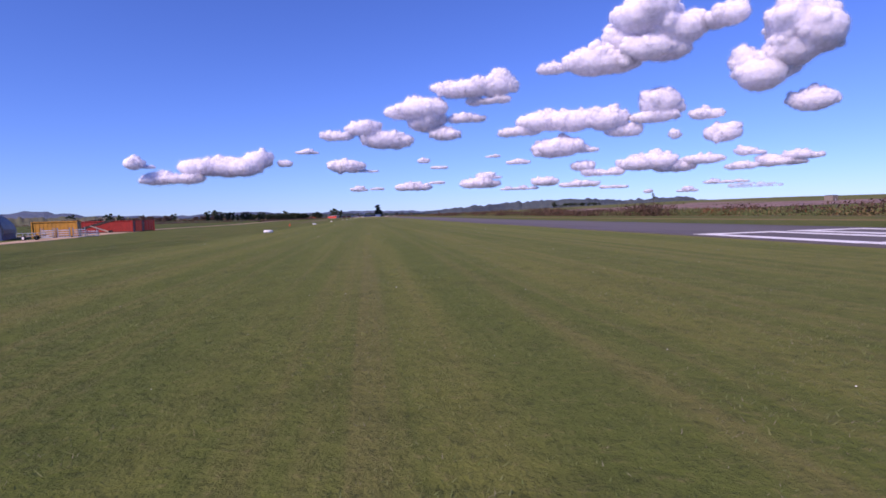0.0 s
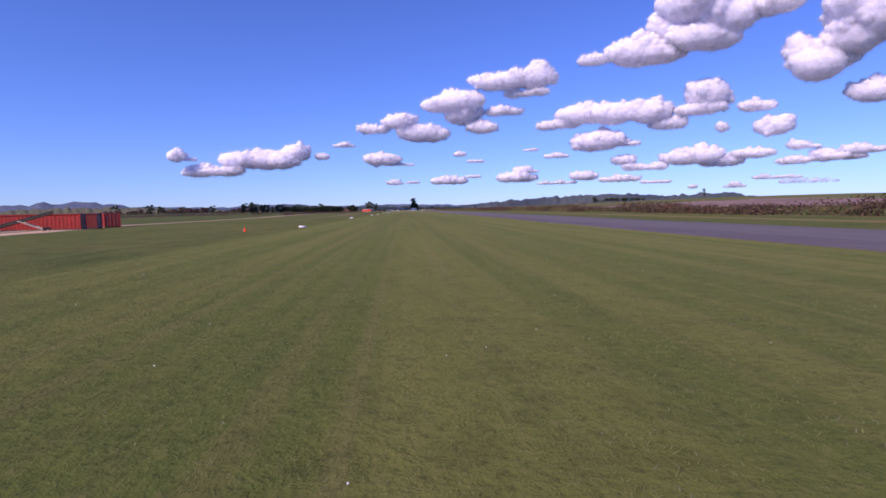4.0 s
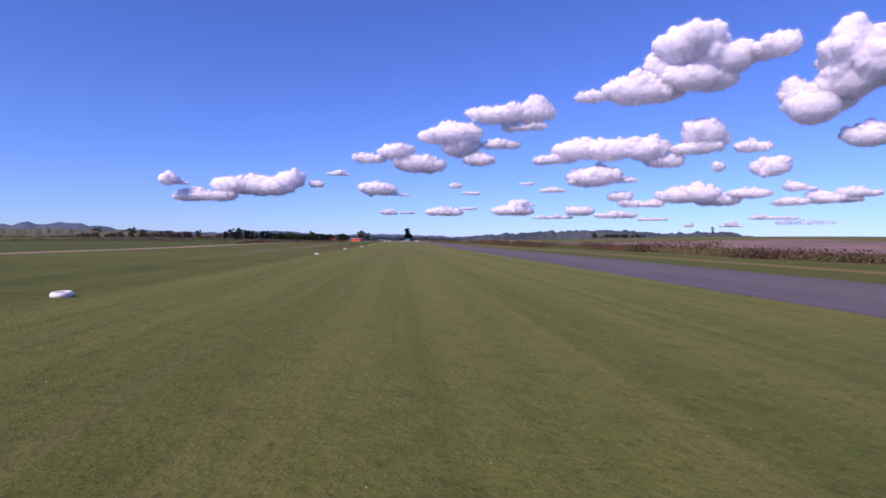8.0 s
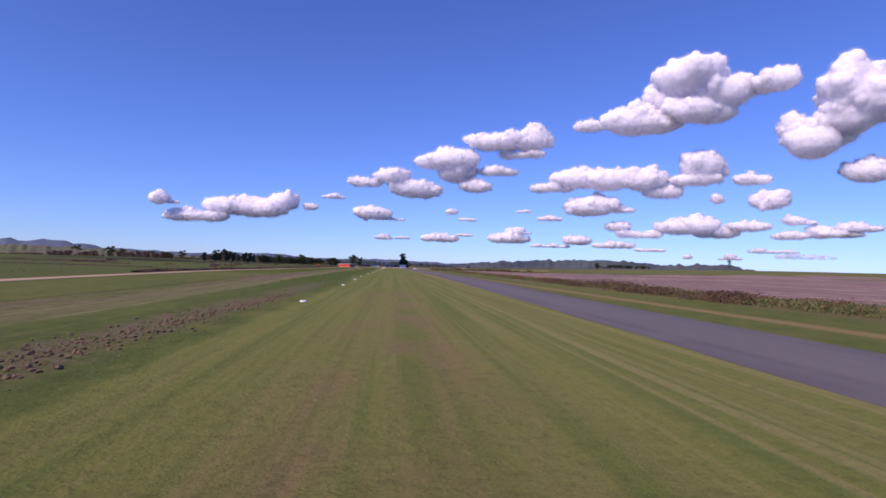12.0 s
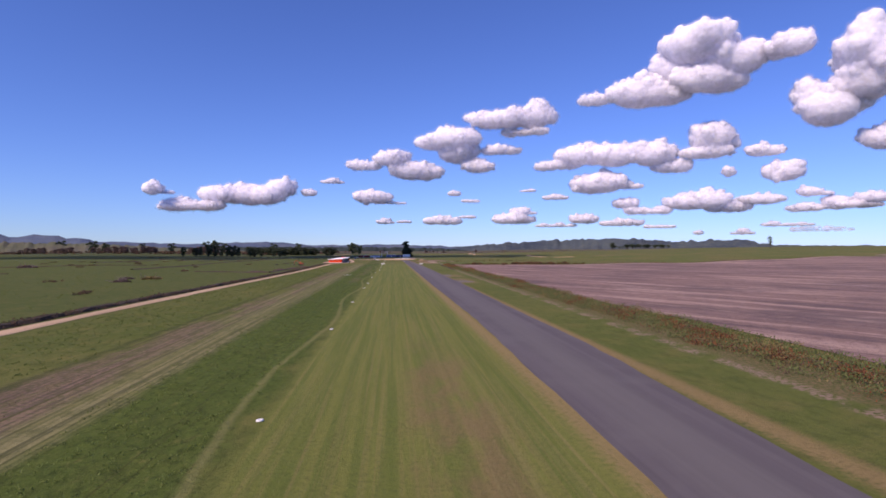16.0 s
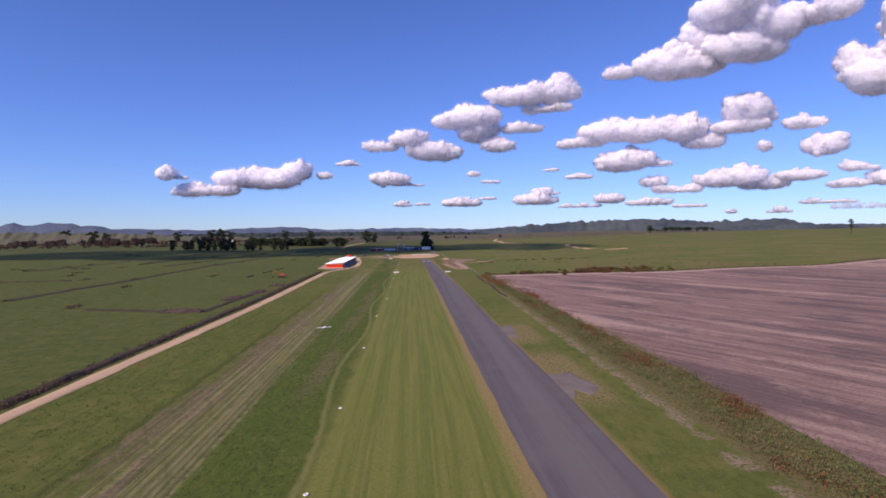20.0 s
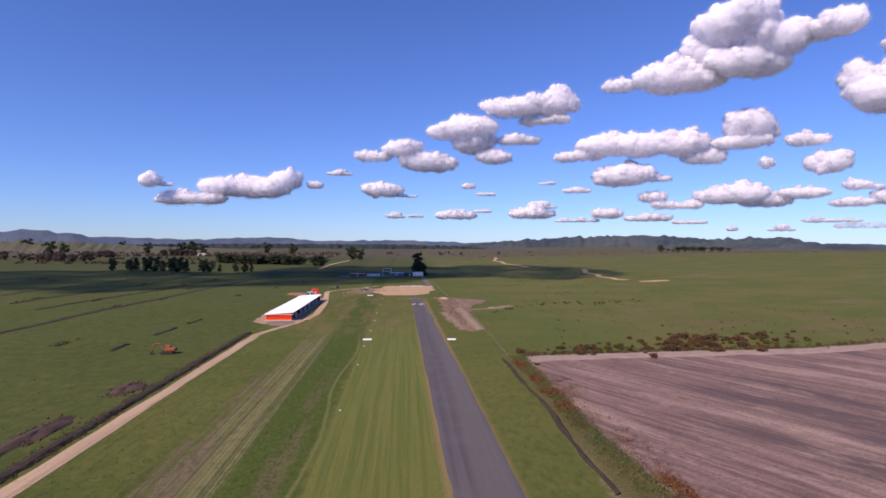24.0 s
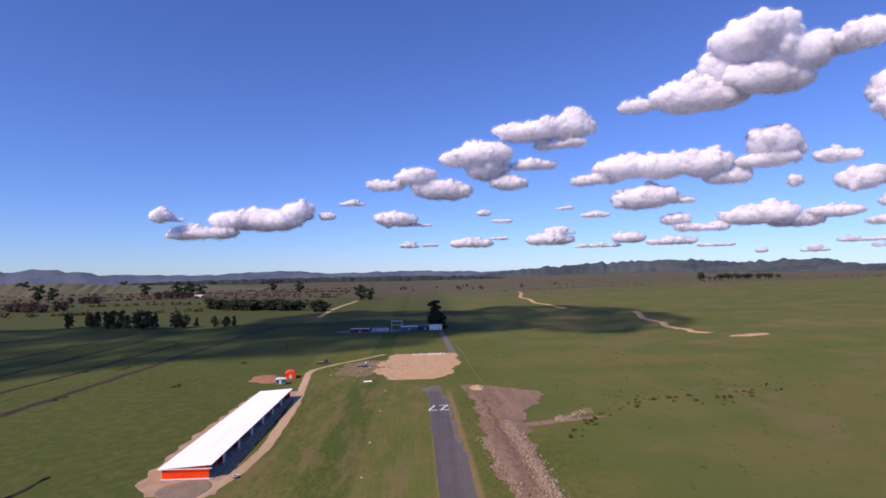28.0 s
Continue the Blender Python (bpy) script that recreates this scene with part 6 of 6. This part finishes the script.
def veil_mat(name, most, lo, hi):
    """Thin vapour: torn by noise, its light partly scattered back and partly let through."""
    g = Graph(name)
    thin, pale, both = g.node("ShaderNodeBsdfTranslucent"), g.node("ShaderNodeBsdfDiffuse"), g.node("ShaderNodeMixShader")
    for n in (thin, pale):
        n.inputs["Color"].default_value = (0.90, 0.885, 0.93, 1)
    both.inputs[0].default_value = 0.62
    g.link(pale.outputs[0], both.inputs[1])
    g.link(thin.outputs[0], both.inputs[2])
    clear, torn = g.node("ShaderNodeBsdfTransparent"), g.node("ShaderNodeMixShader")
    g.link(g.math("MULTIPLY", g.ramp(g.noise(0.022, 7, 0.68), lo, hi), most), torn.inputs[0])
    g.link(clear.outputs[0], torn.inputs[1])
    g.link(both.outputs[0], torn.inputs[2])
    g.link(torn.outputs[0], g.tree.nodes["Material Output"].inputs["Surface"])
    return g.mat


VEILS = ((0.0, veil_mat("thin_vapour", 0.22, 0.38, 0.60)), (1.3, veil_mat("faint_vapour", 0.12, 0.42, 0.64)))
SHEETS = ((0.0, veil_mat("torn_vapour", 0.52, 0.34, 0.58)), (1.6, veil_mat("torn_faint_vapour", 0.36, 0.38, 0.62)))

unit = bmesh.new()
bmesh.ops.create_icosphere(unit, subdivisions=2, radius=1.0)
BALL = np.array([v.co[:] for v in unit.verts])
BALL_F = np.array([[v.index for v in f.verts] for f in unit.faces])
unit.free()


def cloud(heaps, seed, radius=4400.0, dense=True):
    """A cumulus out of heaps: each one's bearing, elevation, half-width and half-height in degrees as seen from the strip."""
    rng = np.random.default_rng(seed)
    deg = radius * math.radians(1.0)
    low = min(e - h for _, e, _, h in heaps)
    high = max(e + h for _, e, _, h in heaps)
    az = sum(a for a, *_ in heaps) / len(heaps)
    el = (low + high) / 2
    tall = (high - low) * deg
    soft = 2.0 + 0.020 * min(tall, 300.0)
    lobes = []
    for a, e, hw, hh in heaps:
        w, h = 1.04 * hw * deg - 0.6 * soft, max(1.12 * hh * deg - 0.6 * soft, 0.6 * hh * deg)
        foot = (e - el) * deg - 0.62 * h
        n = max(1, round(0.95 * w / h))
        for k in range(n):
            u = 0.0 if n == 1 else -1 + (2 * k + 1 + rng.uniform(-0.3, 0.3)) / n
            up = h * (rng.uniform(0.72, 1.0) if n < 3 else rng.uniform(0.38, 1.1) * math.sqrt(1.1 - 0.6 * u * u))
            wide = w if n == 1 else min(1.5 * w / n, (1.06 - abs(u) * (1 - 1 / n)) * w)
            size = np.array([wide, 0.9 * h, 0.80 * up])
            mid = np.array([(a - az) * math.cos(math.radians(e)) * deg + u * (w - 0.7 * wide if n > 1 else 0), rng.normal(0, 0.25) * h, foot + 0.62 * up])
            lobes.append((mid, size))
            for _ in range(13 if h > 30 else 7):
                d = rng.normal(size=3)
                d[2] = abs(d[2]) - 0.2
                d /= np.linalg.norm(d)
                q = up * rng.uniform(0.16, 0.56)
                c = mid + d * (size - 0.5 * q)
                c[2] = max(c[2], foot + 0.25 * q)
                lobes.append((c, np.full(3, q)))
                for _ in range(4):
                    f = d + rng.normal(size=3) * 0.6
                    f /= np.linalg.norm(f)
                    lobes.append((c + f * q * 0.8, np.full(3, q * rng.uniform(0.28, 0.55))))
    t, s = math.radians(az), math.radians(el)
    ob = thing("cloud", 9 + radius * math.sin(t) * math.cos(s), 333 + radius * math.cos(t) * math.cos(s), 10 + radius * math.sin(s), 0,
               "white fair-weather cumulus cloud with a soft grey base", "cloud", "cumulus clouds")
    v = np.concatenate([BALL * q + c for c, q in lobes])
    f = np.concatenate([BALL_F + k * len(BALL) for k in range(len(lobes))])
    turn = np.array([[math.cos(t), -math.sin(t), 0], [math.sin(t), math.cos(t), 0], [0, 0, 1]])
    me = bpy.data.meshes.new("cloud")
    me.from_pydata((v @ turn).tolist(), [], f.tolist())
    me.polygons.foreach_set("use_smooth", [True] * len(me.polygons))
    fluff = bpy.data.textures.new("billow_noise", "CLOUDS")
    fluff.noise_scale, fluff.noise_depth = min(0.13 * tall, 32.0), 6

    def skin(name, material, voxel, grow, crumple):
        """The billows melted into one closed skin, grown outwards and crumpled."""
        core = bpy.data.objects.new(name, me)
        scene.collection.objects.link(core)
        core.parent = ob
        core.material_slots[0].link = "OBJECT"
        core.material_slots[0].material = material
        melt = core.modifiers.new("melt", "REMESH")
        melt.mode, melt.voxel_size, melt.use_smooth_shade = "VOXEL", voxel, True
        ease = core.modifiers.new("ease", "SMOOTH")
        ease.iterations, ease.factor = 3, 0.5
        rough = core.modifiers.new("rough", "DISPLACE")
        rough.texture, rough.texture_coords, rough.strength, rough.mid_level = fluff, "LOCAL", crumple, 0.5
        if grow:
            out = core.modifiers.new("grow", "DISPLACE")
            out.strength, out.mid_level = grow, 0.0
        return core

    me.materials.append(CLOUD)
    fine = max(tall / 105, 2.4)
    if dense and tall > 40:
        skin("billow", CLOUD, fine, 0.0, min(0.05 * tall, 11.0))
    for far, material in VEILS if dense and tall > 40 else SHEETS:
        skin("veil", material, fine * 1.5, 0.6 * soft + far * soft, min(0.12 * tall, 28.0))
    return ob


HEAPS = (
    ((-19.7, 4.5, 3.2, 0.98), (-16.7, 5.7, 2.8, 1.38), (-13.8, 5.6, 2.4, 1.41), (-11.6, 6.3, 1.4, 1.37), (-21.4, 4.2, 1.5, 0.7)),
    ((-23.3, 5.7, 0.9, 0.73), (-22.1, 5.5, 0.9, 0.32)), ((-8.7, 5.9, 0.8, 0.46),), ((-6.3, 7.2, 1.3, 0.41),),
    ((-2.3, 5.6, 1.9, 0.89), (-0.3, 5.0, 1.8, 0.24)), ((-3.0, 8.9, 1.9, 0.64), (0.0, 9.6, 2.1, 0.99), (2.6, 8.4, 2.9, 1.18)),
)
HEAPS_MID = (
    ((5.7, 11.7, 3.8, 1.39), (6.9, 10.5, 2.1, 1.52), (9.2, 8.9, 1.7, 0.88), (11.4, 10.6, 2.3, 0.7)),
    ((12.6, 13.9, 4.3, 1.52), (15.5, 14.5, 1.4, 1.0), (9.2, 13.9, 1.5, 0.79), (14.1, 12.4, 2.6, 0.68)),
    ((17.3, 8.9, 2.6, 0.69), (20.4, 9.8, 2.8, 1.36), (23.2, 9.5, 2.2, 1.4), (26.9, 9.5, 2.2, 1.53), (28.7, 8.2, 2.0, 0.81)),
    ((32.2, 11.0, 2.1, 1.97), (31.5, 9.5, 2.4, 0.95)), ((21.5, 6.9, 2.8, 1.31), (24.3, 6.6, 1.7, 0.56)),
)
HEAPS_HIGH = (
    ((31.0, 19.4, 2.8, 2.81), (33.9, 17.6, 2.6, 2.17), (30.0, 17.4, 3.1, 2.1), (32.0, 15.9, 3.2, 1.5)),
    ((26.9, 15.4, 3.8, 1.77), (24.3, 15.7, 1.6, 1.27), (21.2, 15.3, 1.8, 0.81)), ((38.2, 17.9, 2.2, 1.28),),
    ((44.2, 16.5, 2.6, 2.81), (46.0, 15.3, 2.0, 2.56), (43.9, 14.0, 2.2, 2.0)), ((41.4, 12.1, 2.1, 1.96), (40.0, 13.5, 1.2, 1.64), (42.6, 12.6, 1.8, 1.4)),
    ((36.6, 9.2, 1.6, 0.7),), ((38.0, 7.2, 1.8, 1.1),), ((40.4, 5.2, 1.5, 0.54),), ((45.4, 9.4, 1.9, 1.2),),
)
HEAPS_LOW = (
    ((24.2, 4.8, 1.3, 0.74), (26.4, 4.0, 2.4, 0.56)), ((30.8, 4.8, 2.9, 1.08), (33.6, 4.2, 2.1, 0.74)), ((36.1, 4.8, 1.9, 0.72),),
    ((42.4, 4.1, 2.9, 0.67), (39.6, 3.8, 1.6, 0.45)), ((44.6, 4.5, 1.8, 0.56),), ((-0.8, 3.0, 1.1, 0.36), (1.2, 3.0, 0.9, 0.24)), ((5.4, 3.1, 2.2, 0.54),),
    ((8.1, 3.6, 1.0, 0.36),), ((12.9, 3.4, 2.5, 0.83), (13.9, 4.1, 1.5, 0.53)), ((17.3, 5.6, 1.5, 0.47),),
)
HEAPS_SMALL = (
    ((14.4, 6.3, 0.9, 0.29),), ((6.6, 6.0, 0.8, 0.36), (8.3, 5.3, 1.1, 0.36)), ((20.2, 3.2, 1.5, 0.58),), ((23.8, 2.8, 2.3, 0.46),), ((27.5, 2.4, 1.7, 0.33),),
    ((31.0, 1.7, 0.5, 0.27),), ((34.8, 1.7, 1.1, 0.32),), ((17.3, 2.6, 2.3, 0.29),), ((33.6, 7.4, 0.5, 0.63),), ((38.3, 2.4, 2.1, 0.3),), ((40.8, 1.9, 2.4, 0.25),),
)
for k, heaps in enumerate(HEAPS + HEAPS_MID + HEAPS_HIGH + HEAPS_LOW + HEAPS_SMALL):
    cloud(heaps, 100 + k)
# two that drift overhead, out towards the sun: their shade lies across the far paddocks
for seed, x, y, sx, sy in ((77, 60, 1212, 0.42, 1.0), (78, -235, 1110, 0.60, 0.95)):
    shade = cloud(((0, 0, 30, 6), (-14, -1, 14, 4), (13, -1, 15, 4.5)), seed, 900.0, dense=False)
    shade.location = Vector((x, y, 0)) + sun_from * (900 / sun_from.z)
    shade.scale = (sx, sy, 0.7)
    shade["label"] = "broad thin cumulus cloud drifting overhead"
